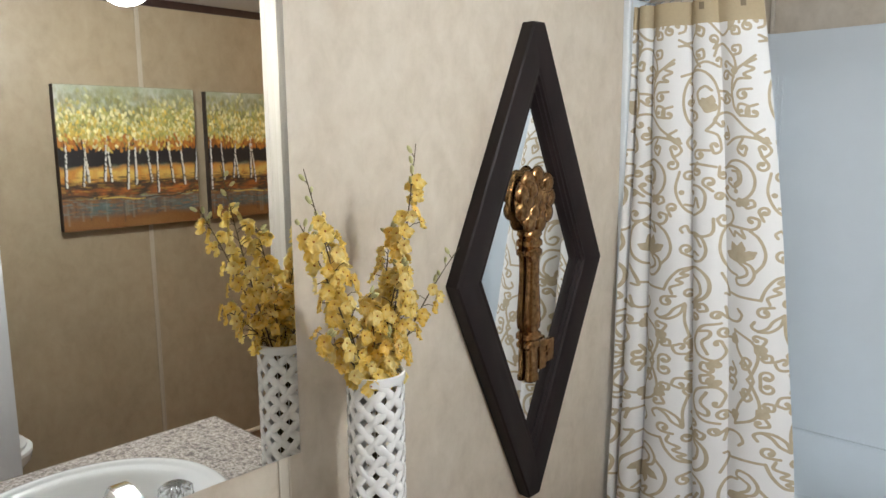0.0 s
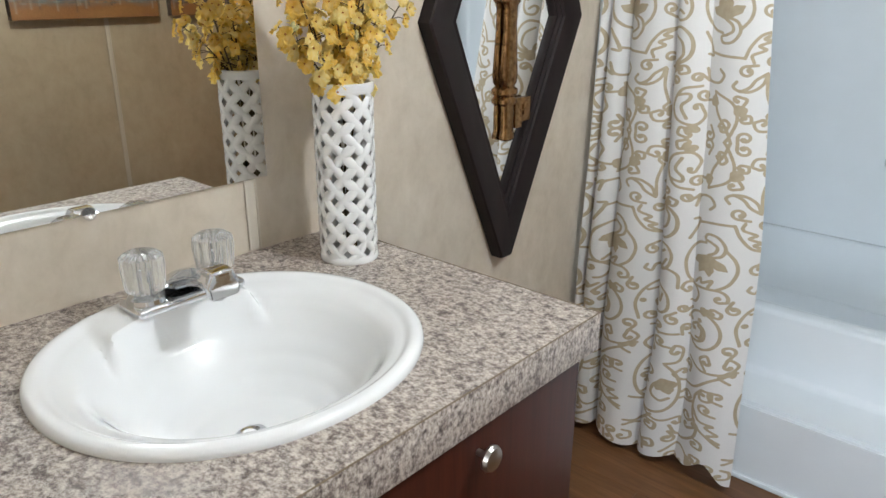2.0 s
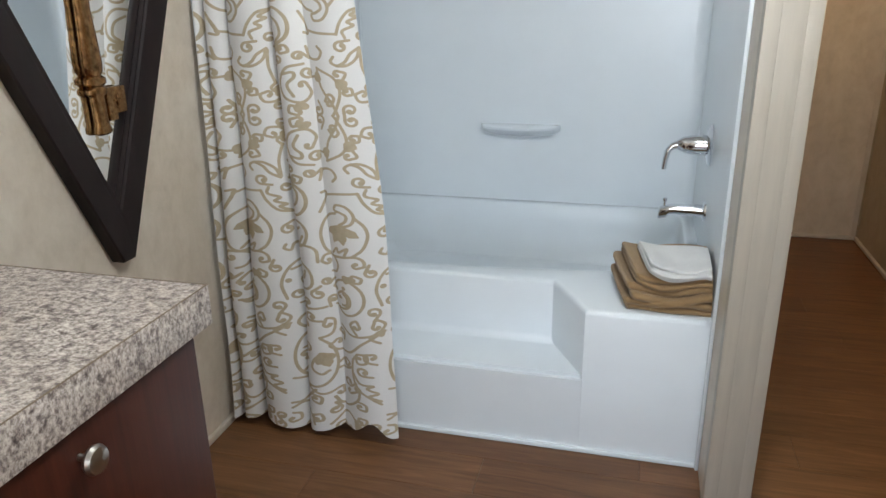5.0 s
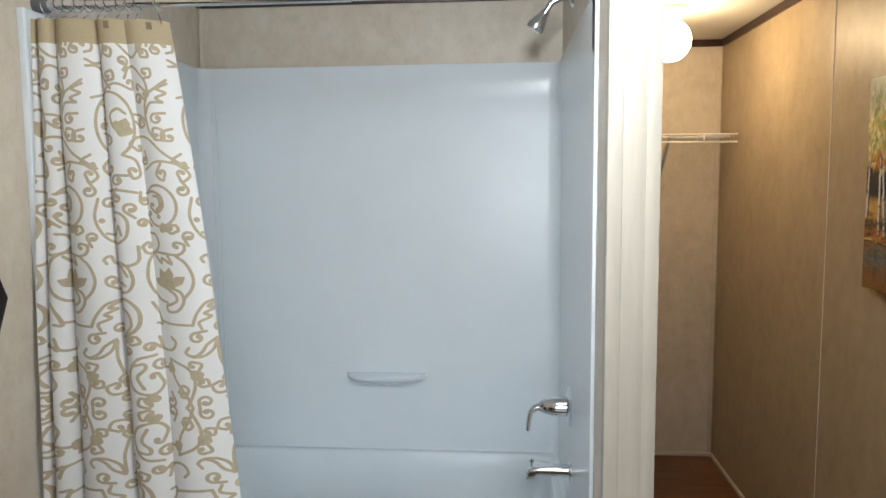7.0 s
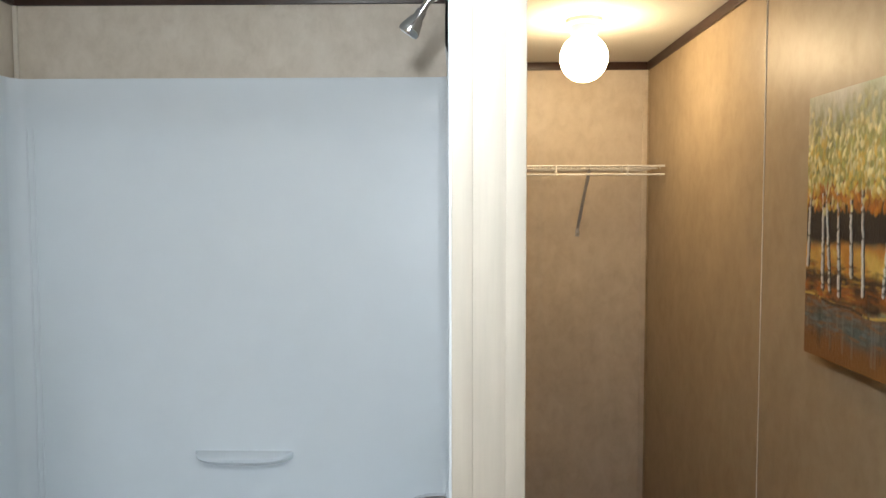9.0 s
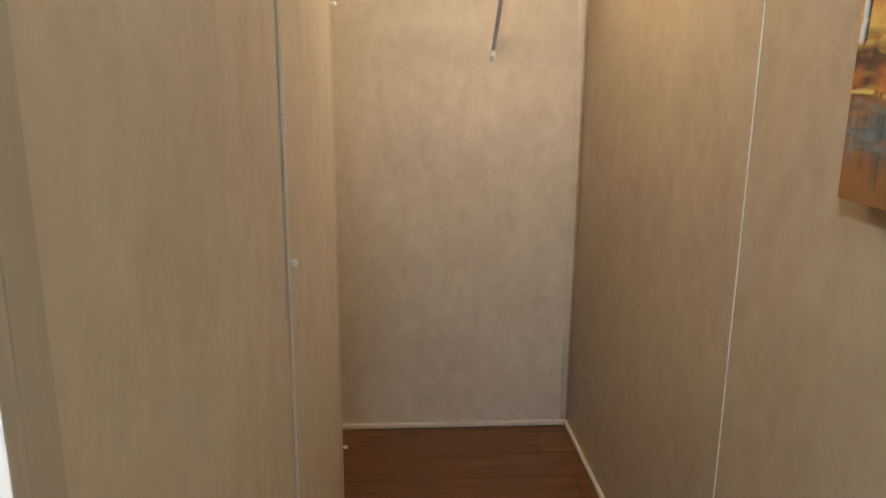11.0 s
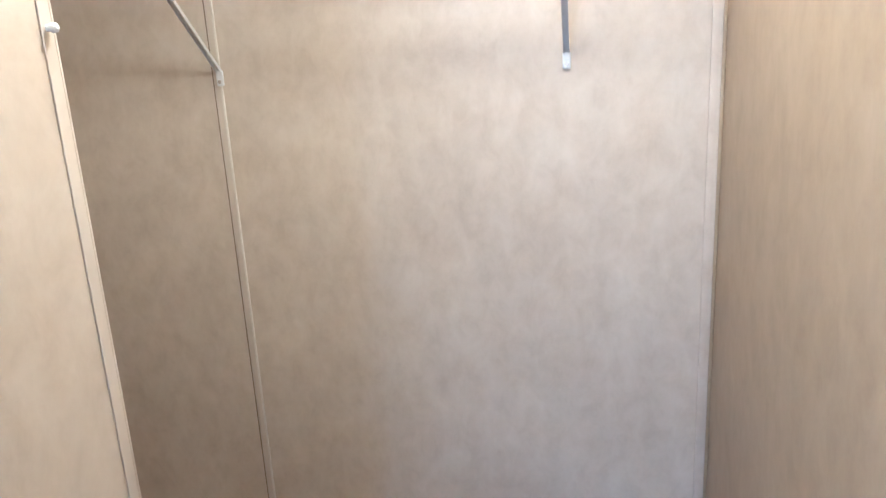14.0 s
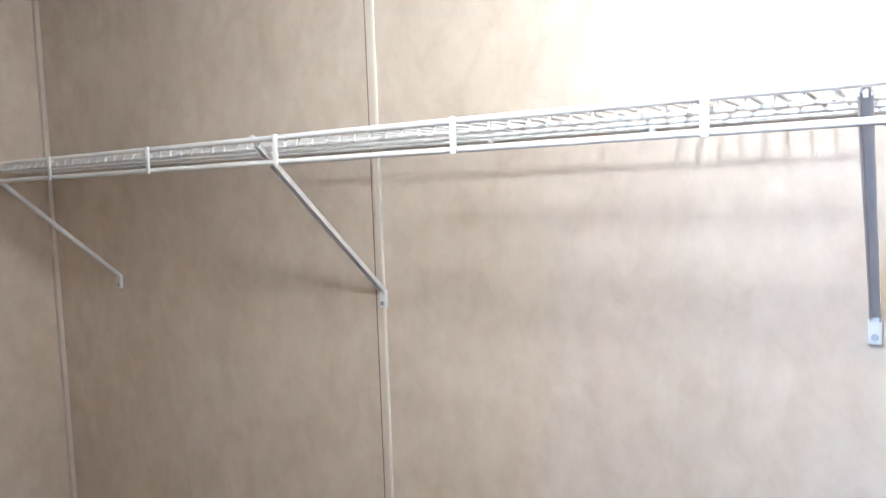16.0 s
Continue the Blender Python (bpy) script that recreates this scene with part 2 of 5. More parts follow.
def box(lo, hi, bevel=0.0, seg=2, bm=None):
    own = bmesh.new()
    bmesh.ops.create_cube(own, size=1)
    for v in own.verts:
        v.co = Vector([(lo[i] + hi[i]) / 2 + v.co[i] * (hi[i] - lo[i]) for i in range(3)])
    if bevel:
        bmesh.ops.bevel(own, geom=own.edges[:], offset=bevel, segments=seg, affect="EDGES", profile=0.5)
    return own if bm is None else join(bm, own)


def join(bm, other):
    me = bpy.data.meshes.new("tmp")
    other.to_mesh(me)
    other.free()
    bm.from_mesh(me)
    bpy.data.meshes.remove(me)
    return bm


def prism(pts, z0, z1, bevel=0.0, seg=3):
    bm = bmesh.new()
    lo = [bm.verts.new((x, y, z0)) for x, y in pts]
    hi = [bm.verts.new((x, y, z1)) for x, y in pts]
    n = len(pts)
    bm.faces.new(lo[::-1])
    bm.faces.new(hi)
    for i in range(n):
        bm.faces.new((lo[i], lo[(i + 1) % n], hi[(i + 1) % n], hi[i]))
    if bevel:
        bmesh.ops.bevel(bm, geom=bm.edges[:], offset=bevel, segments=seg, affect="EDGES", profile=0.5)
    return bm


def loops(rings, cap0=False, cap1=False, closed=True, bm=None):
    bm = bm or bmesh.new()
    vs = [[bm.verts.new(p) for p in r] for r in rings]
    n = len(rings[0])
    for a, b in zip(vs, vs[1:]):
        for i in range(n if closed else n - 1):
            j = (i + 1) % n
            bm.faces.new((a[i], a[j], b[j], b[i]))
    if cap0:
        bm.faces.new(vs[0][::-1])
    if cap1:
        bm.faces.new(vs[-1])
    return bm


def tube(points, radius, sides=8, bm=None, cap=True):
    """A round rod along points; radius may be one number or one for each point."""
    pts = [Vector(p) for p in points]
    rad = [radius] * len(pts) if isinstance(radius, (int, float)) else list(radius)
    rings, side = [], None
    for i, p in enumerate(pts):
        d = (pts[min(i + 1, len(pts) - 1)] - pts[max(i - 1, 0)]).normalized()
        if side is None:
            side = d.cross(Vector((0.31, 0.2, 0.93)))
            if side.length < 0.1:
                side = d.cross(Vector((1, 0, 0)))
        side = (side - d * side.dot(d)).normalized()
        up = d.cross(side)
        rings.append([p + rad[i] * (side * math.cos(a) + up * math.sin(a)) for a in (2 * math.pi * k / sides for k in range(sides))])
    return loops(rings, cap, cap, True, bm)


def lathe(profile, at, axis="z", sides=32, bm=None, cap0=True, cap1=True, flat=1.0):
    """Turned shape: profile of (radius, height along the axis)."""
    rings = []
    for r, h in profile:
        ring = []
        for k in range(sides):
            a = 2 * math.pi * k / sides
            c, s = r * math.cos(a), r * math.sin(a)
            p = {"z": (c * flat, s, h), "x": (h, c, s), "y": (s, h, c)}[axis]
            ring.append(Vector(at) + Vector(p))
        rings.append(ring)
    return loops(rings, cap0, cap1, True, bm)


def ball(at, r, scale=(1, 1, 1), u=16, v=10, bm=None):
    own = bmesh.new()
    bmesh.ops.create_uvsphere(own, u_segments=u, v_segments=v, radius=r)
    for w in own.verts:
        w.co = Vector((w.co.x * scale[0] + at[0], w.co.y * scale[1] + at[1], w.co.z * scale[2] + at[2]))
    return own if bm is None else join(bm, own)


def rect_ring(x0, x1, y0, y1, z, n=96):
    """n points round a rectangle, its corners among them, in step with the angles of an oval inside it."""
    cx, cy = (x0 + x1) / 2, (y0 + y1) / 2
    hx, hy = (x1 - x0) / 2, (y1 - y0) / 2
    pts = []
    for k in range(n):
        a = 2 * math.pi * k / n
        c, s = math.cos(a), math.sin(a)
        f = 1 / max(abs(c), abs(s))
        pts.append(Vector((cx + hx * c * f, cy + hy * s * f, z)))
    return pts


def oval(cx, cy, a, b, z, n=96, p=2.0):
    pts = []
    for k in range(n):
        t = 2 * math.pi * k / n
        c, s = math.cos(t), math.sin(t)
        pts.append(Vector((cx + a * math.copysign(abs(c) ** (2 / p), c), cy + b * math.copysign(abs(s) ** (2 / p), s), z)))
    return pts


# ---- structure ----
def structure(name, lo, hi, mat, label, bevel=0.0):
    return thing(name, box(lo, hi, bevel), mat, label, "wall" if "wall" in name else name.split("_")[0], kind="structure")


floor = structure("floor", (-0.1, -5.0, -0.12), (W + 0.1, YB + 0.1, -0.006), SUBF, "brown wood plank floor through bath and closet")
structure("ceiling", (-0.1, YS - 0.09, CEIL), (W + 0.1, YB + 0.1, CEIL + 0.08), CEILM, "white stippled ceiling board with brown trim")
structure("wall_west", (-0.1, -1.97, -0.006), (0, YB + 0.1, CEIL), WALL, "beige mottled vinyl wall panel")
structure("wall_east", (W, -1.97, -0.006), (W + 0.1, YB + 0.1, CEIL), DIMWALL, "mottled vinyl wall panel, its beige darkened to dim this wall")
structure("wall_north", (0, YB, -0.006), (W, YB + 0.1, CEIL), WALL, "beige mottled vinyl closet back wall")
structure("wall_alcove", (0, TB + 0.012, -0.006), (P1, LCY, CEIL), WALL, "beige vinyl wall between bathtub and closet")
structure("wall_partition", (P0, PY, -0.006), (P1, TB + 0.012, CEIL), WALL, "beige vinyl partition beside the bathtub")
DX0, DX1, DZ = 0.80, 1.555, 2.03
structure("wall_south_a", (0, YS - 0.09, -0.006), (DX0, YS, CEIL), WALL, "beige vinyl wall beside the doorway")
structure("wall_south_b", (DX1, YS - 0.09, -0.006), (W, YS, CEIL), WALL, "beige vinyl wall beside the doorway")
structure("wall_south_c", (DX0, YS - 0.09, DZ), (DX1, YS, CEIL), WALL, "beige vinyl wall over the doorway")
# the unseen room outside the doorway, added with a window for the daylight lamp
RX0, RX1, RY = -0.9, 3.1, -4.9
structure("wall_room_west", (RX0 - 0.1, RY, -0.12), (RX0, -1.97, 2.4), WALL, "plain beige wall of the unseen outer room")
structure("wall_room_east", (RX1, RY, -0.12), (RX1 + 0.1, -1.97, 2.4), WALL, "plain beige wall of the unseen outer room")
structure("wall_room_north_a", (RX0, -1.97, -0.12), (-0.1, -1.88, 2.4), WALL, "plain beige wall of the unseen outer room")
structure("wall_room_north_b", (W + 0.1, -1.97, -0.12), (RX1, -1.88, 2.4), WALL, "plain beige wall of the unseen outer room")
structure("wall_room_north_c", (-0.1, -1.97, CEIL + 0.08), (W + 0.1, -1.88, 2.4), WALL, "plain beige wall of the unseen outer room")
structure("wall_room_south_a", (RX0, RY - 0.1, -0.12), (0.3, RY, 2.4), WALL, "plain beige wall of the unseen outer room")
structure("wall_room_south_b", (2.7, RY - 0.1, -0.12), (RX1, RY, 2.4), WALL, "plain beige wall of the unseen outer room")
structure("wall_room_south_c", (0.3, RY - 0.1, -0.12), (2.7, RY, 0.7), WALL, "plain beige wall under the window added to the unseen room")
structure("wall_room_south_d", (0.3, RY - 0.1, 2.0), (2.7, RY, 2.4), WALL, "plain beige wall over the window added to the unseen room")
structure("ceiling_room", (RX0, RY, 2.3), (RX1, -1.97, 2.38), CEILM, "white ceiling board of the unseen outer room")
structure("floor_room", (RX0, RY, -0.13), (RX1, -1.97, -0.004), PLANK, "brown wood floor of the unseen outer room")


def trim(name, lo, hi, mat=TRIM, label="narrow beige trim strip on the wall", bevel=0.0015):
    return structure(name, lo, hi, mat, label, bevel)


CL = "dark brown crown trim under the ceiling"
CZ = CEIL - 0.034
trim("crown_west", (0, YS, CZ), (0.012, TB + 0.012, CEIL), CROWN, CL)
trim("crown_alcove", (0.012, TB, CZ), (P0 - 0.012, TB + 0.012, CEIL), CROWN, CL)
trim("crown_tub_end", (P0 - 0.012, PY, CZ), (P0, TB + 0.012, CEIL), CROWN, CL)
trim("crown_passage", (P1, PY, CZ), (P1 + 0.012, LCY + 0.012, CEIL), CROWN, CL)
trim("crown_east", (W - 0.012, YS, CZ), (W, YB, CEIL), CROWN, CL)
trim("crown_north", (0, YB - 0.012, CZ), (W - 0.012, YB, CEIL), CROWN, CL)
trim("crown_closet", (0, LCY, CZ), (P1, LCY + 0.012, CEIL), CROWN, CL)
trim("crown_closet_west", (0, LCY + 0.012, CZ), (0.012, YB - 0.012, CEIL), CROWN, CL)


def batten(name, axis, at, face, z0=0.02, z1=CZ, width=0.024, out=1, mat=TRIM):
    """A joint strip between two wall panels: a raised flat with a thin lip at each side."""
    bm = bmesh.new()
    h = width / 2
    for a, b, d in ((-h, h, 0.002), (-h, -h + 0.004, 0.0035), (h - 0.004, h, 0.0035)):
        f0, f1 = sorted((face, face + out * d))
        if axis == "x":
            box((f0, at + a, z0), (f1, at + b, z1), 0.0008, 1, bm)
        else:
            box((at + a, f0, z0), (at + b, f1, z1), 0.0008, 1, bm)
    return thing(name, bm, mat, "beige joint strip between wall panels", "trim", kind="structure")


batten("trim_seam_west", "x", -1.130, 0.0, CTOP)
trim("trim_seam_east_a", (W - 0.003, 0.8555, 0.02), (W, 0.8582, CZ), LIPM, "thin pale cream seam lip between wall panels", 0.0012)
batten("trim_seam_east_b", "x", -0.33, W, out=-1, width=0.020, mat=DIMTRIM)
trim("trim_seam_north", (1.094, YB - 0.002, 0.02), (1.11, YB, CZ))
# The strip's lit right edge and shaded left edge, put into colour.
trim("trim_seam_north_lip", (1.11, YB - 0.005, 0.02), (1.1145, YB, CZ), LIPM, "thin pale cream seam lip between wall panels", 0.0012)
trim("trim_seam_north_gap", (1.0912, YB - 0.0012, 0.02), (1.094, YB, CZ), SEAMSHADE, "thin brown line painting the shade beside the seam strip", 0)
trim("trim_seam_partition", (P1, 0.428, 0.02), (P1 + 0.004, 0.432, CZ), LIPM, "thin pale cream seam lip between wall panels", 0.0012)
# corner coves
trim("trim_corner_ne", (W - 0.028, YB - 0.006, 0.02), (W, YB, CZ), WALL)
trim("trim_corner_ne_lip", (W - 0.007, YB - 0.012, 0.02), (W, YB - 0.006, CZ), DIMWALL)
trim("trim_corner_nw", (0, YB - 0.012, 0.02), (0.014, YB, CZ))
trim("trim_corner_tub_w", (0.004, TB, 1.87), (0.016, TB + 0.012, CZ))
# outside corner moulding at the end of the alcove wall
_bm = box((P1 - 0.018, LCY, 0.0), (P1 + 0.002, LCY + 0.003, CZ), 0.0008)
box((P1, LCY - 0.016, 0.0), (P1 + 0.002, LCY, CZ), 0.0008, 1, _bm)
thing("trim_corner_closet", _bm, TRIM, "beige corner moulding at the closet opening", "trim", kind="structure")
# end cap of the partition
_bm = box((P0 + 0.024, PY - 0.0105, 0.0), (P1 - 0.022, PY, CEIL), 0.001)
box((P0 - 0.004, PY - 0.012, 0.0), (P0 + 0.026, PY, CEIL), 0.0012, 2, _bm)
box((P1 - 0.024, PY - 0.012, 0.0), (P1 + 0.004, PY, CEIL), 0.0012, 2, _bm)
box((P0 - 0.004, PY, 0.0), (P0, PY + 0.026, CZ), 0.001, 1, _bm)
box((P1, PY, 0.0), (P1 + 0.004, PY + 0.026, CZ), 0.001, 1, _bm)
thing("trim_partition_end", _bm, CAPM, "cream trim boards capping the end of the partition", "trim", kind="structure")
trim("trim_partition_shoe", (P0 - 0.008, PY - 0.020, 0.0), (P1 + 0.008, PY - 0.012, 0.022), TRIM)

BL = "low cream quarter round baseboard on the floor"
trim("baseboard_north", (0, YB - 0.014, 0), (W, YB, 0.02), TRIM, BL, 0.004)
trim("baseboard_east", (W - 0.014, YS, 0), (W, YB - 0.014, 0.02), TRIM, BL, 0.004)
trim("baseboard_west", (0, -0.94, 0), (0.014, -0.012, 0.022), TRIM, BL, 0.004)
trim("baseboard_partition", (P1, PY, 0), (P1 + 0.012, LCY, 0.02), TRIM, BL, 0.004)
trim("baseboard_closet", (0, LCY, 0), (P1 - 0.03, LCY + 0.014, 0.02), TRIM, BL, 0.004)
trim("baseboard_closet_west", (0, LCY + 0.014, 0), (0.014, YB - 0.014, 0.02), TRIM, BL, 0.004)
trim("trim_door_jamb_a", (DX0, YS - 0.10, 0), (DX0 + 0.018, YS + 0.01, DZ), DOORM, "white painted door jamb")
trim("trim_door_jamb_b", (DX1 - 0.018, YS - 0.10, 0), (DX1, YS + 0.01, DZ), DOORM, "white painted door jamb")
trim("trim_door_jamb_c", (DX0 + 0.018, YS - 0.10, DZ - 0.018), (DX1 - 0.018, YS + 0.01, DZ), DOORM, "white painted door head")

# ---- bathtub and surround ----
tub = empty("bathtub", (0.67, 0.5, 0), "white acrylic garden bathtub with a front step and a corner seat", "bathtub")
_n = 96
_cx, _cy = 0.668, 0.612


def inset(poly, d):
    """The outline moved inwards by d; its points run anticlockwise."""
    out, n = [], len(poly)
    for k in range(n):
        a, b, c = (Vector(poly[(k + m) % n]) for m in (-1, 0, 1))
        u, v = (b - a).normalized(), (c - b).normalized()
        nu, nv = Vector((-u.y, u.x)), Vector((-v.y, v.x))
        out.append(b + (nu + nv) * (d / (1 + nu.dot(nv))))
    return out


def tub_body():
    edge = [(0.002, 0.19), (0.925, 0.19), (1.03, 0.0), (P0 - 0.001, 0.0), (P0 - 0.001, TB - 0.002), (0.002, TB - 0.002)]
    bm = bmesh.new()
    levels = [(0.0, 0.0), (0.0, 0.414), (0.003, 0.421), (0.009, 0.4265), (0.016, 0.428)]
    rows = [[bm.verts.new((*p, z)) for p in inset(edge, d)] for d, z in levels]
    for a, b in zip(rows, rows[1:]):
        for k in range(6):
            m = (k + 1) % 6
            bm.faces.new((a[k], a[m], b[m], b[k]))
    ring = []
    for a, b, z, p in ((0.642, 0.372, 0.428, 9), (0.636, 0.366, 0.426, 9), (0.632, 0.362, 0.420, 9), (0.626, 0.356, 0.36, 8), (0.614, 0.344, 0.24, 7), (0.585, 0.315, 0.205, 6), (0.45, 0.22, 0.195, 4), (0.08, 0.05, 0.19, 2)):
        r = [Vector(q) for q in oval(_cx, _cy, a, b, z, _n, p)]
        for q in r:
            k = min(1.0, max(0.0, (q.x - 0.82) / 0.25))
            if q.y < _cy:
                q.y += 0.05 * k * k * (3 - 2 * k)
        ring.append(r)
    vs = [[bm.verts.new(p) for p in r] for r in ring]
    for a, b in zip(vs, vs[1:]):
        for k in range(_n):
            m = (k + 1) % _n
            bm.faces.new((a[k], a[m], b[m], b[k]))
    bm.faces.new(vs[-1])
    rim = [bm.edges.get((r[k], r[(k + 1) % len(r)])) for r in (rows[-1], vs[0]) for k in range(len(r))]
    bmesh.ops.triangle_fill(bm, use_beauty=True, use_dissolve=False, edges=rim)
    return bm


wpart("body", tub_body(), TUBM, tub)


def tub_step():
    """The low step in front of the tub wall, its front edge rounded and a soft cove where it meets the wall."""
    bm = prism([(0.002, 0.0), (1.0295, 0.0), (0.9245, 0.19), (0.002, 0.19)], 0.0, 0.233)
    nose = [e for e in bm.edges if all(v.co.z > 0.23 and v.co.y < 0.01 for v in e.verts)]
    bmesh.ops.bevel(bm, geom=nose, offset=0.012, segments=4, affect="EDGES")
    cove = [[Vector((x, 0.19 - 0.022 * (1 - math.sin(a)), 0.233 + 0.022 * (1 - math.cos(a)))) for a in (math.pi / 2 * k / 6 for k in range(7))] for x in (0.002, 0.932)]
    return loops(cove, closed=False, bm=bm)


wpart("step", tub_step(), TUBM, tub, "low white step along the apron")
wpart("floor_strip", box((0.015, -0.011, 0), (P0 - 0.002, 0.002, 0.014), 0.004), TUBM, tub)

sur = empty("tub_surround", (0.67, TB, 0.43), "glossy white acrylic tub surround with a soap ledge", "tub surround")
ZS, ZT = 0.430, 1.872


# back sheet, with rounded corners into the side sheets
def surround_sheet():
    path = [(0.010, -0.012), (0.010, TB - 0.06)]
    for k in range(7):
        a = math.pi / 2 * k / 6
        path.append((0.010 + 0.045 * (1 - math.cos(a)), TB - 0.061 + 0.045 * math.sin(a)))
    for k in range(7):
        a = math.pi / 2 * (1 - k / 6)
        path.append((P0 - 0.008 - 0.045 * (1 - math.cos(a)), TB - 0.061 + 0.045 * math.sin(a)))
    path += [(P0 - 0.008, TB - 0.06), (P0 - 0.008, -0.012)]
    inward = []
    for i, p in enumerate(path):
        a, b = Vector(path[max(i - 1, 0)]), Vector(path[min(i + 1, len(path) - 1)])
        d = (b - a).normalized()
        inward.append((d.y, -d.x))
    prof = [(0.014, ZS), (0.0, ZS), (0.0, 0.70), (0.0, 1.40), (0.0, 1.725), (0.007, 1.75), (0.007, ZT - 0.008), (0.003, ZT), (-0.015, ZT)]
    rings = [[Vector((x + nx * o, y + ny * o, z)) for (x, y), (nx, ny) in zip(path, inward)] for o, z in prof]
    return loops(rings, closed=False)


wpart("panel", surround_sheet(), TUBM, sur)
for _x in (0.048, 0.066):
    wpart("corner_bead", tube([(_x, TB - 0.016, ZS + 0.01), (_x, TB - 0.016, 1.72), (_x, TB - 0.009, 1.75), (_x, TB - 0.009, ZT - 0.01)], 0.0032, 8), TUBM, sur, "thin moulded rib beside the corner")
wpart("flange", box((0.0, -0.028, 0.0), (0.017, -0.011, ZT), 0.003), TUBM, sur)
wpart("flange", box((P0 - 0.010, -0.020, 0.0), (P0 - 0.0, -0.011, ZT), 0.003), TUBM, sur)


def soap_ledge(x0, x1, z, y):
    rings = []
    n = 24
    for dz, k in ((0.0, 0.0), (0.0, 0.86), (-0.006, 1.0), (-0.016, 0.98), (-0.034, 0.55), (-0.046, 0.0)):
        rings.append([Vector((x0 + (x1 - x0) * i / n, y - 0.064 * k * max(0.0, 1 - (2 * i / n - 1) ** 4) ** 0.5, z + dz * (1 - 0.5 * (2 * i / n - 1) ** 4))) for i in range(n + 1)])
    return loops(rings, closed=False)


wpart("soap_ledge", soap_ledge(0.542, 0.846, 0.730, TB - 0.016), TUBM, sur, "shallow white moulded soap ledge")

# ---- shower fittings ----
XE = P0 - 0.008
VY, VZ = 0.47, 0.776
valve = empty("shower_valve", (XE, VY, VZ), "chrome single lever shower valve on the surround", "valve")
wpart("escutcheon", lathe([(0.060, 0.0), (0.061, -0.004), (0.054, -0.010), (0.030, -0.016)], (XE, VY, VZ), "x", 48), CHROME, valve)
wpart("body", lathe([(0.030, -0.012), (0.029, -0.040), (0.0275, -0.062), (0.024, -0.068), (0.0245, -0.074), (0.020, -0.086), (0.012, -0.098)], (XE, VY, VZ), "x", 32), CHROME, valve)
wpart("lever", tube([(XE - 0.085, VY, VZ), (XE - 0.108, VY - 0.003, VZ - 0.004), (XE - 0.122, VY - 0.005, VZ - 0.018), (XE - 0.127, VY - 0.007, VZ - 0.044), (XE - 0.130, VY - 0.008, VZ - 0.074)], [0.014, 0.010, 0.0085, 0.0075, 0.0065], 12), CHROME, valve)
spout = empty("tub_spout", (XE, 0.46, 0.578), "chrome tub spout with a diverter knob", "spout")


def tub_spout():
    """A straight spout, flat underneath, whose nose turns down."""
    rings = []
    for x, top_z, low_z, w in ((0.0, 0.020, -0.016, 0.021), (-0.03, 0.020, -0.014, 0.020), (-0.09, 0.018, -0.010, 0.0185), (-0.104, 0.016, -0.012, 0.018), (-0.112, 0.014, -0.024, 0.0175), (-0.130, 0.008, -0.028, 0.016), (-0.135, -0.004, -0.028, 0.013)):
        mid, hgt = (top_z + low_z) / 2, (top_z - low_z) / 2
        rings.append([Vector((XE + x, 0.46 + w * math.copysign(abs(math.sin(a)) ** 0.7, math.sin(a)), 0.578 + mid + hgt * math.copysign(abs(math.cos(a)) ** 0.7, math.cos(a)))) for a in (2 * math.pi * k / 24 for k in range(24))])
    return loops(rings, True, True)


wpart("body", tub_spout(), CHROME, spout)
wpart("flange", lathe([(0.030, 0.0), (0.029, -0.005), (0.021, -0.008)], (XE, 0.46, 0.578), "x", 28), CHROME, spout)
wpart("diverter", lathe([(0.003, 0.0), (0.003, 0.016), (0.0065, 0.017), (0.0065, 0.026)], (XE - 0.118, 0.46, 0.588), "z", 14), CHROME, spout)
shower = empty("shower_fixture", (P0, 0.62, 2.0), "chrome shower head on a bent arm over the bathtub", "shower head")
wpart("flange", lathe([(0.026, 0.0), (0.024, -0.006), (0.012, -0.010)], (P0, 0.62, 2.005), "x", 28), CHROME, shower)
wpart("arm", tube([(P0, 0.62, 2.005), (P0 - 0.035, 0.62, 2.008), (P0 - 0.065, 0.622, 1.995), (P0 - 0.080, 0.625, 1.972)], 0.0095, 12), CHROME, shower)
_d = Vector((-0.032, 0.010, -0.045)).normalized()
_p = Vector((P0 - 0.080, 0.625, 1.972))
wpart("head", tube([_p, _p + _d * 0.02, _p + _d * 0.028, _p + _d * 0.058, _p + _d * 0.066], [0.013, 0.014, 0.019, 0.028, 0.026], 20), CHROME, shower)
wpart("nozzle_plate", tube([_p + _d * 0.066, _p + _d * 0.069], [0.022, 0.021], 20), PLASTIC, shower)

# ---- curtain rod, rings, curtain ----
RZ, RYC = 1.892, 0.046
rod = empty("curtain_rod", (0, RYC, RZ), "chrome tension rod over the bathtub", "curtain rod")
wpart("tube", tube([(0.03, RYC, RZ), (0.78, RYC, RZ)], 0.0135, 20), CHROME, rod)
wpart("tube", tube([(0.775, RYC, RZ), (1.325, RYC, RZ)], 0.0115, 20), CHROME, rod)
wpart("end_cap", lathe([(0.019, 0.0), (0.019, 0.03), (0.015, 0.036)], (0.0, RYC, RZ), "x", 24), GREYP, rod)
wpart("end_cap", lathe([(0.019, 0.0), (0.019, -0.03), (0.015, -0.036)], (P0, RYC, RZ), "x", 24), GREYP, rod)


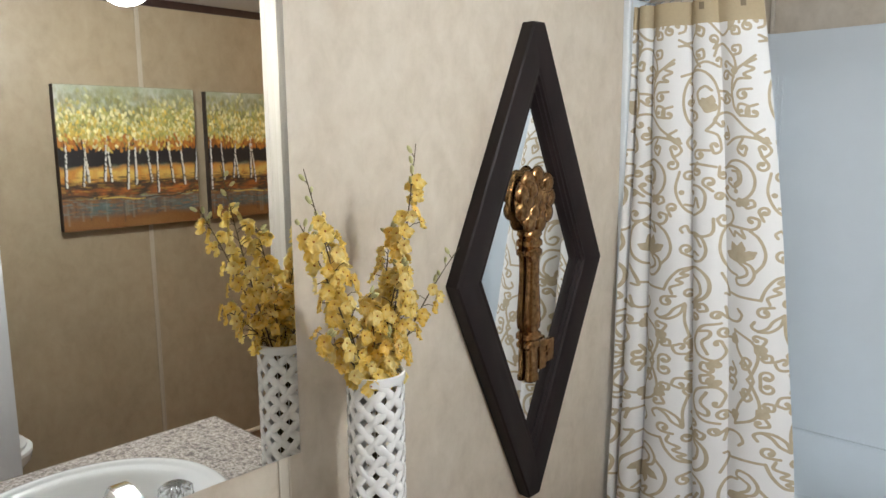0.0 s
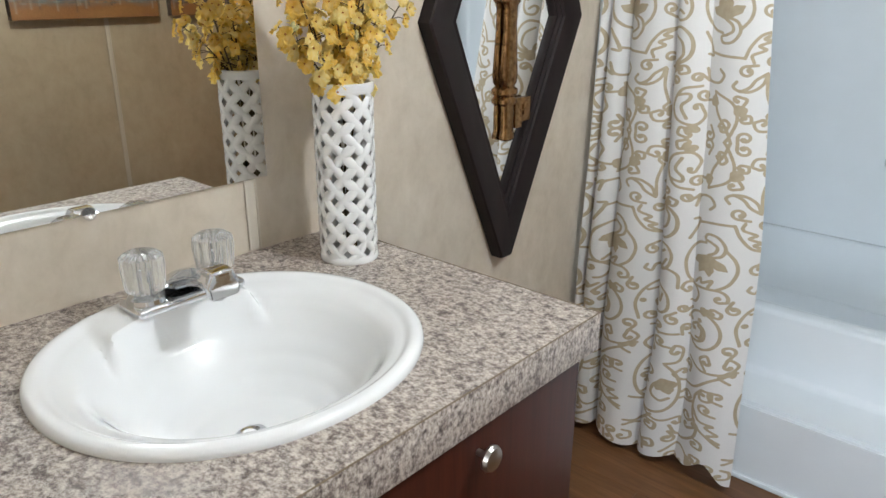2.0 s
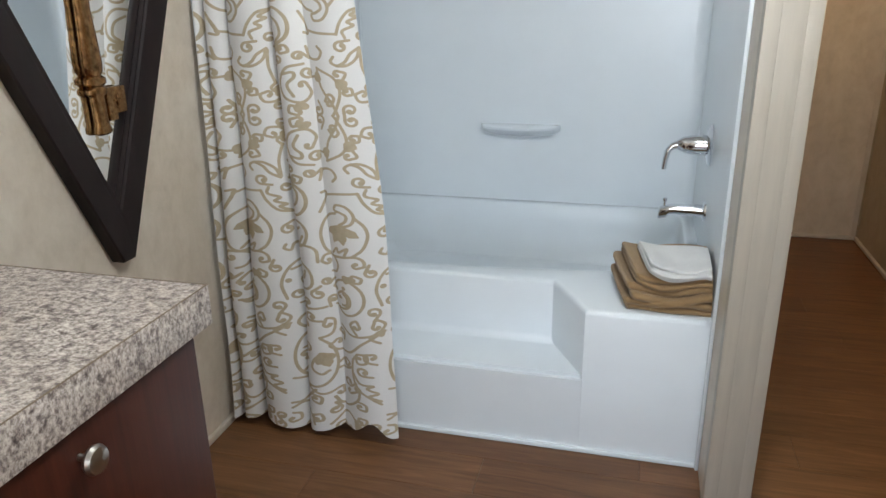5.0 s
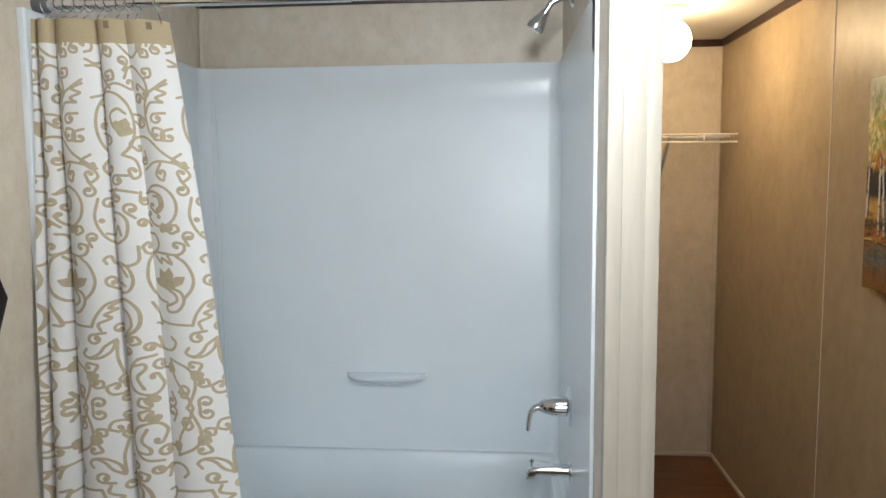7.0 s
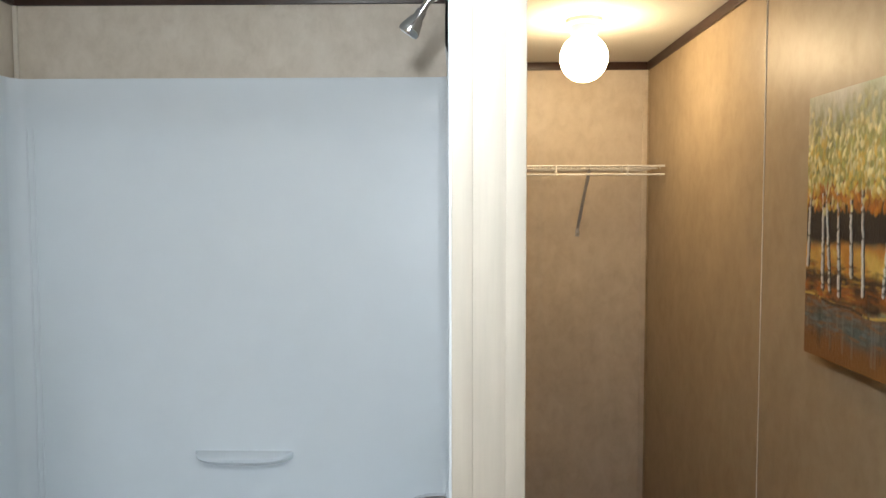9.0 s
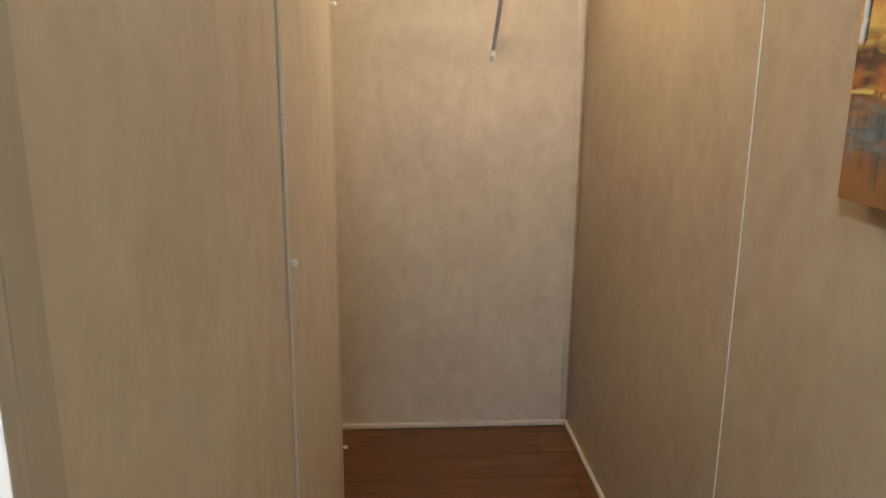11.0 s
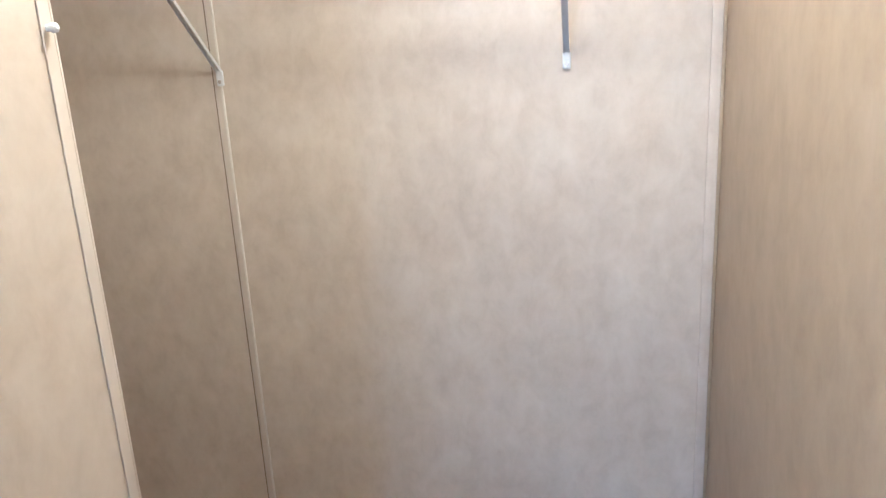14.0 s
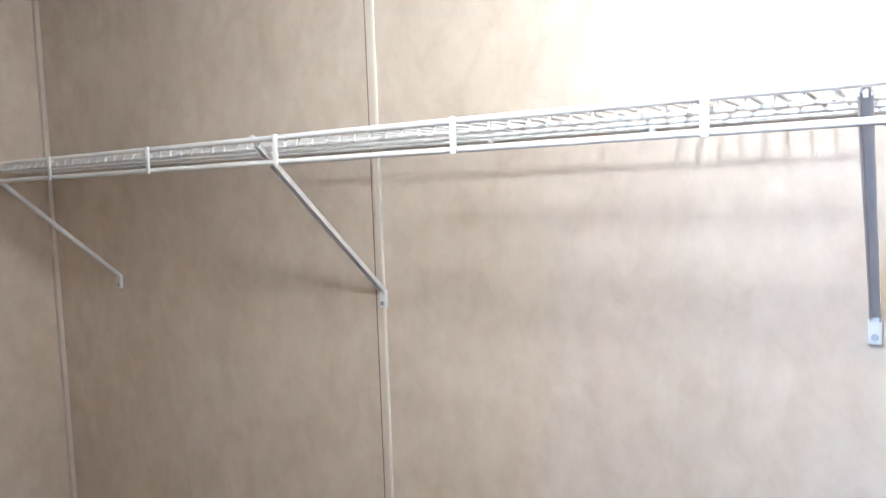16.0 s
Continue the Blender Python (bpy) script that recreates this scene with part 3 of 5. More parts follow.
def scroll_print(nu, nv, wid, hei):
    """Height field of a scrolling vine print on one repeat of cloth, 1 inside a stroke, mirrored up and down."""
    us = (np.arange(nu) + 0.5) / nu * wid
    vs = (np.arange(nv) + 0.5) / nv * hei
    U, V = np.meshgrid(us, vs, indexing="ij")
    field = np.full(U.shape, 0.024)

    def dots(px, py, rad):
        for x, y, r in zip(px, py, rad):
            reach = r + 0.022
            for ox in (-wid, 0, wid):
                i0, i1 = max(0, int((x + ox - reach) / wid * nu)), min(nu, int((x + ox + reach) / wid * nu) + 1)
                j0, j1 = max(0, int((y - reach) / hei * nv)), min(nv, int((y + reach) / hei * nv) + 1)
                if i1 > i0 and j1 > j0:
                    cut = field[i0:i1, j0:j1]
                    np.minimum(cut, np.hypot(U[i0:i1, j0:j1] - x - ox, V[i0:i1, j0:j1] - y) - r, out=cut)

    W0 = 0.0032
    ux, uy = wid / 380, 0.000662

    def stroke(ox, pts, r0=W0, r1=W0):
        """A smooth brush line through the points, its width going from r0 to r1."""
        p = [(pts[0][0] * 2 - pts[1][0], pts[0][1] * 2 - pts[1][1]), *pts, (pts[-1][0] * 2 - pts[-2][0], pts[-1][1] * 2 - pts[-2][1])]
        p = np.array(p, float)
        t = np.linspace(0, 1, 14, endpoint=False)[:, None]
        run = [0.5 * (2 * p[i] + (p[i + 1] - p[i - 1]) * t + (2 * p[i - 1] - 5 * p[i] + 4 * p[i + 1] - p[i + 2]) * t ** 2 + (3 * p[i] - p[i - 1] - 3 * p[i + 1] + p[i + 2]) * t ** 3)
               for i in range(1, len(p) - 2)]
        q = np.concatenate([*run, p[-2:-1]])
        dots(ox + q[:, 0] * ux, q[:, 1] * uy, np.linspace(r0, r1, len(q)))

    def drop(ox, x, y, r=9):
        dots([ox + x * ux], [y * uy], [r * uy])

    def curl(ox, *pts):
        """A line that winds up on itself and ends in a round drop."""
        stroke(ox, pts)
        (ax, ay), (bx, by), (cx, cy) = pts[-3:]
        hand = 1 if (bx - ax) * (cy - by) - (by - ay) * (cx - bx) > 0 else -1
        way = math.atan2(cy - by, cx - bx)
        t = np.linspace(0, 1, 26)
        turn = way + hand * 3.6 * t
        step = (13 - 6 * t) * 3.6 / 26
        x, y = cx + np.cumsum(np.cos(turn) * step), cy + np.cumsum(np.sin(turn) * step)
        dots(ox + x * ux, y * uy, np.linspace(W0, W0 * 1.25, 26))
        drop(ox, x[-1], y[-1], 8)

    def lobes(ox, base, tips, r=13):
        """A filled leaf: pointed lobes from one base."""
        for x, y in tips:
            mid = (base[0] * 0.35 + x * 0.65, base[1] * 0.35 + y * 0.65)
            stroke(ox, (base, mid), r * uy * 0.8, r * uy * 1.15)
            stroke(ox, (mid, (x, y)), r * uy * 1.1, r * uy * 0.2)

    def spiral(cx, cy, rad, turn, start, hand):
        """A curl that tightens and ends in a drop."""
        t = np.linspace(0, 1, 60)
        f = start + hand * turn * 2 * np.pi * t
        r = rad * (1 - 0.62 * t ** 1.3)
        dots(cx + r * np.cos(f), cy + r * np.sin(f), W0 + 0.0030 * np.clip(t - 0.7, 0, 1) / 0.3)

    def curve(fx, fy, r0, r1, n=46):
        t = np.linspace(0, 1, n)
        dots(fx(t), fy(t), r0 + (r1 - r0) * t)

    M, H = wid / 2, 0.0
    # medallion round a filled leaf, its stalk hooked
    curl(M, (-10, 420), (-45, 432), (-75, 465), (-90, 520), (-80, 585), (-50, 618), (0, 616), (50, 610), (74, 625), (77, 650), (60, 658))
    stroke(M, ((40, 610), (75, 575), (93, 520), (85, 475), (60, 440)))
    stroke(M, ((-45, 605), (-18, 578), (-12, 597), (26, 574), (15, 605)))
    lobes(M, (2, 482), ((-30, 552), (14, 556), (64, 520), (-58, 512)), 15)
    stroke(M, ((8, 480), (45, 462), (54, 425), (30, 388), (-5, 383), (-14, 405), (8, 413)))
    stroke(M, ((4, 470), (26, 452), (30, 428), (8, 413)))
    curl(M, (-62, 697), (-35, 690), (-20, 655), (-40, 625), (-80, 615), (-96, 640), (-88, 652))
    # flower ball over it
    curve(lambda t: M + 70 * ux * np.cos(2.5 - 5.2 * t), lambda t: uy * (805 + 82 * np.sin(2.5 - 5.2 * t)), W0, W0, 120)
    curl(M, (-62, 855), (-20, 862), (16, 842), (18, 800), (-10, 778), (-36, 792))
    stroke(M, ((-20, 845), (4, 838), (8, 806), (-10, 790)))
    drop(M, -52, 775, 10)
    drop(M, -4, 762, 9)
    lobes(M, (10, 728), ((34, 706), (6, 702)), 11)
    curl(M, (30, 722), (58, 728), (66, 708), (50, 698))
    # scrolls between the columns
    curl(H, (-65, 835), (-80, 760), (-55, 690), (-5, 655), (45, 680), (56, 740), (35, 775), (-5, 780), (-14, 760))
    stroke(H, ((-45, 697), (0, 690), (20, 728), (32, 690)))
    drop(H, -58, 748, 10)
    stroke(H, ((-55, 578), (-62, 595), (-40, 606), (-25, 577), (15, 582), (45, 560), (57, 510), (40, 470), (5, 465), (-6, 490), (10, 503), (30, 490)))
    stroke(H, ((-25, 577), (18, 562), (40, 528)))
    stroke(H, ((-25, 578), (45, 570), (78, 590), (81, 645)))
    stroke(H, ((-118, 328), (-100, 375), (-65, 418), (-20, 428), (-60, 403), (-34, 396), (-75, 376), (-54, 362), (-95, 341), (-90, 315)))
    stroke(H, ((-25, 430), (25, 436), (60, 400), (66, 350), (45, 310), (-15, 280)), W0, W0 * 1.3)
    stroke(H, ((-5, 405), (30, 380), (38, 332), (15, 305)))
    stroke(M, ((-85, 420), (-60, 365), (-52, 332), (-74, 336)))
    stroke(M, ((-55, 345), (0, 334), (72, 329)))
    lobes(H, (20, 285), ((-12, 262), (-5, 290)), 13)
    curl(H, (22, 282), (50, 288), (60, 265), (42, 257))
    stroke(H, ((-45, 275), (-80, 250), (-100, 221), (-130, 205), (-151, 220), (-140, 240)))
    stroke(H, ((-45, 275), (-60, 232), (-96, 205), (-130, 203)))
    stroke(H, ((-42, 268), (-44, 200), (-26, 130)))
    stroke(M, ((-75, 280), (-60, 236), (-15, 230), (6, 258), (-10, 281)))
    # crossed loops on the axis, with scrolls beside them
    stroke(M, ((-28, 195), (40, 155), (56, 95), (34, 25), (12, -10)))
    stroke(M, ((-28, 195), (-16, 120), (22, 52), (40, 0)))
    lobes(M, (-20, 150), ((-34, 176), (-38, 150)), 11)
    lobes(M, (54, 120), ((84, 138), (78, 118), (60, 148)), 11)
    curl(M, (66, 138), (84, 172), (62, 182))
    curl(M, (70, 112), (96, 110), (98, 88), (84, 84))
    curl(M, (-5, 60), (14, 88), (32, 74), (24, 50))
    curl(H, (100, 212), (45, 196), (15, 130), (35, 75), (85, 57), (116, 90), (104, 130))
    stroke(H, ((30, 172), (64, 180), (68, 160), (45, 128), (62, 82)))
    lobes(H, (80, 52), ((66, 26), (96, 30)), 11)
    curl(H, (70, 40), (48, 44), (42, 18), (60, 8))
    curl(H, (-26, 132), (-42, 110), (-16, 82), (-26, 58), (-68, 56), (-82, 84), (-62, 96))
    lobes(H, (-22, 84), ((-6, 112), (-18, 120)), 11)
    curl(H, (-26, 60), (-4, 52), (-4, 26), (-22, 24))
    # hearts and vines over and under them
    curl(M, (130, 955), (55, 1010), (-5, 1070), (-65, 1080), (-100, 1052), (-82, 1030))
    stroke(M, ((100, 1305), (60, 1275), (22, 1245), (0, 1190), (4, 1110), (28, 1068)))
    curl(M, (20, 1082), (28, 1112), (60, 1104), (62, 1068), (38, 1066))
    stroke(M, ((100, 1290), (62, 1268), (92, 1252), (54, 1232), (76, 1215), (28, 1212), (2, 1170)))
    stroke(M, ((-75, 1170), (-35, 1164), (-2, 1142)))
    curl(M, (-70, 1140), (-42, 1118), (-14, 1128), (-28, 1146))
    stroke(M, ((-45, 950), (15, 980), (72, 976), (130, 955)))
    curl(M, (34, 972), (12, 930), (36, 906), (46, 928))
    curl(M, (108, 964), (132, 925), (104, 900), (92, 926))
    curl(M, (-105, 1450), (-45, 1396), (0, 1420), (14, 1475), (-20, 1486))
    lobes(M, (4, 1420), ((26, 1462), (14, 1470)), 11)
    curl(M, (10, 1430), (42, 1420), (46, 1396), (28, 1394))
    curl(M, (-92, 1312), (-70, 1354), (-35, 1356), (14, 1306), (26, 1254))
    curl(M, (12, 1310), (44, 1318), (46, 1346), (26, 1348))
    curl(M, (26, 1250), (2, 1270), (-16, 1284))
    curl(H, (-72, 1414), (-48, 1424), (-46, 1452), (-70, 1460))
    stroke(H, ((-72, 1386), (-30, 1372), (20, 1410), (32, 1455)))
    stroke(H, ((-72, 1360), (-30, 1360), (10, 1316), (42, 1272)))
    curl(H, (30, 1440), (62, 1425), (56, 1396), (36, 1404))
    curl(H, (22, 1300), (58, 1308), (56, 1340), (36, 1336))
    curve(lambda t: H + ux * (30 + 82 * np.sin(-2.6 + 5.3 * t)), lambda t: uy * (1130 + 128 * np.cos(-2.6 + 5.3 * t)), W0, W0, 150)
    lobes(H, (66, 1092), ((50, 1140), (84, 1150), (96, 1110)), 15)
    stroke(H, ((66, 1092), (40, 1120), (30, 1165), (60, 1190), (84, 1172)))
    curl(H, (-30, 1215), (0, 1180), (-18, 1150), (8, 1130), (-12, 1116))
    curl(H, (-60, 1235), (-10, 1252), (60, 1290), (120, 1268), (128, 1288))
    curl(H, (0, 1010), (-36, 960), (-12, 925), (14, 944))
    curl(H, (62, 1008), (102, 985), (112, 930), (88, 914), (78, 938))
    stroke(H, ((-24, 866), (30, 870), (92, 858)))
    curl(H, (-78, 1010), (-110, 985), (-86, 960))
    curl(H, (-95, 1110), (-132, 1096), (-134, 1066), (-112, 1062))
    # small curls wherever the cloth is still bare
    rng = random.Random(11)
    for k in range(700):
        x, y = rng.random() * wid, rng.random() * hei
        room = field[min(nu - 1, int(x / wid * nu)), min(nv - 1, int(y / hei * nv))]
        if room > 0.0170:
            rad = min(0.014, room - 0.0065)
            start, hand = rng.uniform(0, 6.28), rng.choice((-1, 1))
            spiral(x, y, rad, 0.85, start, hand)
            tx, ty = x + rad * math.cos(start), y + rad * math.sin(start)
            curve(lambda t: tx + hand * math.sin(start) * 0.022 * t, lambda t: ty - hand * math.cos(start) * 0.022 * t, W0, W0, 16)
    return np.clip(0.56 - field / 0.0065, 0, 1)


def curtain_point(u, z):
    """Where the cloth hangs: u goes across the cloth, z is the height."""
    h = np.clip((1.85 - z) / 1.82, 0, 1)
    x0 = 0.016 + 0.010 * h
    x1 = 0.320 + 0.207 * (1 - (1 - h) ** 1.7)
    # broad soft folds that meet in narrow creases
    n = np.interp(u, [0.0, 0.04, 0.17, 0.47, 0.68, 1.0], [-0.4, 0.0, 1.0, 2.0, 3.0, 3.93]) + 0.02 * np.sin(4 * z + 5 * u)
    fold = 2 * np.abs(np.sin(np.pi * n)) ** 0.75 - 1
    deep = 1.0 - 0.35 * np.exp(-((u - 0.68) / 0.05) ** 2)
    amp = 0.013 + 0.015 * h
    x = x0 + (x1 - x0) * (u - 0.010 * np.sin(2 * np.pi * n)) + 0.004 * np.sin(9 * z + 8 * u) * h
    y = 0.008 + 0.062 * u ** 2 * (1 - h) - 0.098 * h ** 0.9 - amp * fold * deep + 0.004 * np.sin(5 * z + 11 * u)
    return np.maximum(x, 0.006), np.minimum(y, 0.09 - 0.12 * np.clip(h * 3 - 1.2, 0, 1)), z


def cloth(name, u0, u1, ztop, zbot, nu, nv, mat, parent, printed, off=0.0):
    us = np.linspace(u0, u1, nu)
    vs = np.linspace(0, 1, nv)
    U, T = np.meshgrid(us, vs, indexing="ij")
    zb = zbot(U) if callable(zbot) else zbot
    Z = ztop + (zb - ztop) * T
    X, Y, Z = curtain_point(U, Z)
    Y = Y - off
    co = np.stack([X, Y, Z], -1).reshape(-1, 3)
    idx = np.arange(nu * nv).reshape(nu, nv)
    q = np.stack([idx[:-1, :-1], idx[1:, :-1], idx[1:, 1:], idx[:-1, 1:]], -1).reshape(-1, 4)
    me = bpy.data.meshes.new(name)
    me.from_pydata(co.tolist(), [], q.tolist())
    me.materials.append(mat)
    me.shade_smooth()
    if printed:
        wid, hei = 0.235, 1.03
        tile = scroll_print(220, 940, wid, hei)
        cu = (U * 0.416 + 0.030) % wid / wid * 220
        cv = np.minimum(np.abs(Z - 0.92) * 1.10, hei) / hei * 939
        i0, j0 = np.floor(cu - 0.5).astype(int), np.clip(np.floor(cv).astype(int), 0, 938)
        fu, fv = cu - 0.5 - i0, cv - j0
        a, b = i0 % 220, (i0 + 1) % 220
        val = (tile[a, j0] * (1 - fu) + tile[b, j0] * fu) * (1 - fv) + (tile[a, j0 + 1] * (1 - fu) + tile[b, j0 + 1] * fu) * fv
        at = me.attributes.new("print", "FLOAT", "POINT")
        at.data.foreach_set("value", val.reshape(-1).astype(np.float32))
    ob = new(name, me)
    ob.parent = parent
    ob.matrix_parent_inverse = Matrix.Translation(parent.location).inverted()
    return ob


curtain = empty("shower_curtain", (0.2, 0, 1.86), "white shower curtain with tan scroll print gathered to one side", "shower curtain")
cloth("panel", 0.0, 1.0, 1.794, lambda u: 0.026 + 0.008 * np.sin(11 * u) + 0.046 * np.exp(-((u - 0.87) / 0.065) ** 2), 460, 820, CURT, curtain, True)
tagged(cloth("header", 0.0, 1.0, 1.850, 1.792, 220, 10, HEADER, curtain, False, 0.0008), "plain tan header band")
for _u in (0.58, 0.88):
    tagged(cloth("ring_tab", _u - 0.016, _u + 0.016, 1.844, 1.826, 10, 5, TAB, curtain, False, 0.002), "small brown reinforcing tab")
for _k, _u in enumerate((0.04, 0.12, 0.21, 0.30, 0.38, 0.47, 0.55, 0.63, 0.72, 0.80, 0.95)):
    _x, _y, _z = (float(v) for v in curtain_point(np.float64(_u), np.float64(1.843)))
    _pts = [(_x + 0.003 * math.sin(a), RYC + 0.018 * math.sin(a), RZ - 0.003 + 0.018 * math.cos(a)) for a in (2 * math.pi * k / 20 for k in range(19))]
    _bm = tube(_pts, 0.0017, 6)
    tube([(_x, RYC, RZ - 0.028), (_x, (_y + RYC) / 2, RZ - 0.036), (_x, _y, 1.842)], 0.0015, 6, _bm)
    tagged(new("curtain_ring", finish("curtain_ring", _bm, CHROME)), "thin chrome curtain ring on the rod", "curtain ring", "rings on the curtain rod")

# ---- vanity ----
CT, CB, CX, CY = 0.845, 0.787, 0.575, -0.950
van = empty("vanity_cabinet", (0.28, -1.4, 0), "cherry-stained vanity cabinet with slab doors", "cabinet")
VX = 0.548
wpart("side_panel", box((0.0, -0.998, 0.0), (VX - 0.02, -0.982, CB), 0.001), CHERRY, van)
wpart("side_panel", box((0.0, YS + 0.002, 0.0), (VX - 0.02, YS + 0.018, CB), 0.001), CHERRY, van)
wpart("face_frame", box((VX - 0.02, YS + 0.002, 0.08), (VX - 0.001, -0.982, CB), 0.001), DARKGAP, van)
wpart("toe_kick", box((VX - 0.07, YS + 0.02, 0.0), (VX - 0.05, -0.998, 0.10), 0.001), DARKGAP, van)


def slab_door(y0, y1, knob_y, hinge):
    d = wpart("door", box((VX, y0, 0.10), (VX + 0.018, y1, CB - 0.006), 0.003), CHERRY, van)
    bm = lathe([(0.004, 0.0), (0.0045, 0.008), (0.006, 0.013), (0.016, 0.017), (0.0175, 0.021), (0.015, 0.026), (0.006, 0.029)], (VX + 0.018, knob_y, 0.747), "x", 28)
    k = new("knob", finish("knob", bm, NICKEL))
    k.parent = d
    k.matrix_parent_inverse = Matrix.Identity(4)
    tagged(k, "round brushed nickel knob")
    if hinge is not None:
        bm = box((VX - 0.001, hinge - 0.022, 0.66), (VX + 0.004, hinge - 0.004, 0.735), 0.002)
        tube([(VX + 0.010, hinge - 0.003, 0.655), (VX + 0.010, hinge - 0.003, 0.74)], 0.006, 12, bm)
        ball((VX + 0.010, hinge - 0.003, 0.742), 0.0065, bm=bm)
        h = new("hinge", finish("hinge", bm, CHROME))
        h.parent = d
        h.matrix_parent_inverse = Matrix.Identity(4)
        tagged(h, "small chrome hinge")
    return d


slab_door(-1.543, -0.984, -1.212, -1.543)
slab_door(YS + 0.004, -1.576, -1.77, None)

top = empty("countertop", (0.29, -1.4, CB), "brown speckled laminate countertop on the vanity", "countertop")
SX, SY = 0.284, -1.354
_rings = [oval(SX, SY, 0.198, 0.214, CT - 0.03), oval(SX, SY, 0.198, 0.214, CT),
          rect_ring(0.001, CX - 0.003, YS + 0.001, CY - 0.003, CT)]
wpart("surface", loops(_rings), COUNTER, top)
wpart("front_edge", box((CX - 0.018, YS + 0.001, CB), (CX, CY, CT - 0.0006), 0.0012), COUNTER, top)
wpart("end_edge", box((0.001, CY - 0.018, CB), (CX - 0.018, CY, CT - 0.0006), 0.0012), COUNTER, top)

wpart("edge_seam", box((CX - 0.0022, YS + 0.001, CT - 0.0008), (CX - 0.0006, CY, CT + 0.0003)), SEAMSHADE, top, "thin dark seam along the counter edge")
wpart("edge_seam", box((0.001, CY - 0.0022, CT - 0.0008), (CX - 0.0022, CY - 0.0006, CT + 0.0003)), SEAMSHADE, top, "thin dark seam along the counter edge")

sink = empty("sink", (SX, SY, CT), "oval white drop-in sink set in the countertop", "sink")


def sink_shape():
    """An oval rim, a sunk ledge inside it, a raised deck behind for the tap, and the bowl."""
    prof = [(1.0, -0.001), (1.003, 0.004), (0.996, 0.0085), (0.980, 0.0112), (0.950, 0.0122), (0.930, 0.0112), (0.912, 0.0082), (0.895, 0.0055), (0.86, 0.0035), (0.82, 0.0005), (0.785, -0.005),
            (0.745, -0.015), (0.70, -0.030), (0.64, -0.050), (0.56, -0.074), (0.47, -0.095), (0.36, -0.112), (0.22, -0.122), (0.10, -0.126)]
    fine = [k for k, _ in prof[:3]] + [0.995 - 0.895 * i / 60 for i in range(1, 61)]
    rings = []
    for n, k in enumerate(fine):
        dz = prof[n][1] if n < 3 else float(np.interp(k, [p[0] for p in prof[:1:-1]], [p[1] for p in prof[:1:-1]]))
        ring = []
        for x, y, _ in oval(SX + 0.048 * max(0.0, 0.93 - k) / 0.83, SY, 0.227 * k, 0.242 * k, 0, 192, 2.08):
            side = min(1.0, max(0.0, (0.118 - abs(y - SY)) / 0.018))
            fore = min(1.0, max(0.0, (SX - 0.05 - x) / 0.03)) * min(1.0, max(0.0, (k - 0.655) / 0.075))
            d = side * side * (3 - 2 * side) * fore * fore * (3 - 2 * fore) * (k < 0.96)
            ring.append(Vector((x, y, CT + dz + d * (0.0120 - dz))))
        rings.append(ring)
    return loops(rings, False, True)


wpart("bowl", sink_shape(), PORC, sink)
wpart("drain", lathe([(0.022, 0.0), (0.022, 0.003), (0.014, 0.004), (0.008, 0.001)], (SX + 0.012, SY, CT - 0.126), "z", 28), CHROME, sink, "round chrome drain")

faucet = empty("faucet", (0.117, -1.330, CT + 0.0118), "chrome centerset faucet with two clear acrylic knobs", "faucet")
FZ, FX, FY = CT + 0.0118, 0.117, -1.330
wpart("base", box((FX - 0.028, FY - 0.083, FZ), (FX + 0.032, FY + 0.083, FZ + 0.014), 0.006, 3), CHROME, faucet)
for _s in (-1, 1):
    _y = FY + _s * 0.054
    wpart("pedestal", lathe([(0.027, 0.0), (0.025, 0.008), (0.018, 0.012), (0.013, 0.018)], (FX, _y, FZ + 0.012), "z", 28), CHROME, faucet)
    _rg = []
    for _h, _r, _flute in ((0.0, 0.022, 0.4), (0.004, 0.0270, 1.0), (0.038, 0.0300, 1.0), (0.050, 0.0285, 0.9), (0.056, 0.020, 0.3), (0.056, 0.006, 0.0)):
        _rg.append([Vector((FX + _r * (1 - 0.13 * _flute * (k % 3 == 0)) * math.cos(2 * math.pi * k / 48), _y + _r * (1 - 0.13 * _flute * (k % 3 == 0)) * math.sin(2 * math.pi * k / 48), FZ + 0.028 + _h)) for k in range(48)])
    wpart("knob", loops(_rg, True, True), ACRYL, faucet, "clear fluted acrylic knob")
    wpart("knob_core", lathe([(0.006, 0.0), (0.006, 0.03), (0.003, 0.032)], (FX, _y, FZ + 0.030), "z", 12), CHROME, faucet)


def spout_shape():
    """A broad flat-topped spout that climbs from the base and ends in a squared nose."""
    rings = []
    for x, z, w, hgt in ((-0.020, 0.014, 0.030, 0.010), (-0.004, 0.026, 0.029, 0.015), (0.022, 0.039, 0.0265, 0.014), (0.052, 0.051, 0.025, 0.0125), (0.082, 0.058, 0.0245, 0.012), (0.100, 0.057, 0.0245, 0.014), (0.110, 0.051, 0.024, 0.017), (0.113, 0.046, 0.0225, 0.014)):
        rings.append([Vector((FX + x, FY + sy * w, FZ + z + sz * hgt)) for sy, sz in ((-0.9, -1), (0.9, -1), (1.0, 0.1), (0.66, 1), (-0.66, 1), (-1.0, 0.1))])
    bm = loops(rings, True, True)
    bmesh.ops.bevel(bm, geom=bm.edges[:], offset=0.002, segments=2, affect="EDGES")
    return bm


wpart("spout", spout_shape(), CHROME, faucet)
wpart("aerator", lathe([(0.011, 0.0), (0.011, 0.018)], (FX + 0.092, FY, FZ + 0.026), "z", 20), CHROME, faucet)

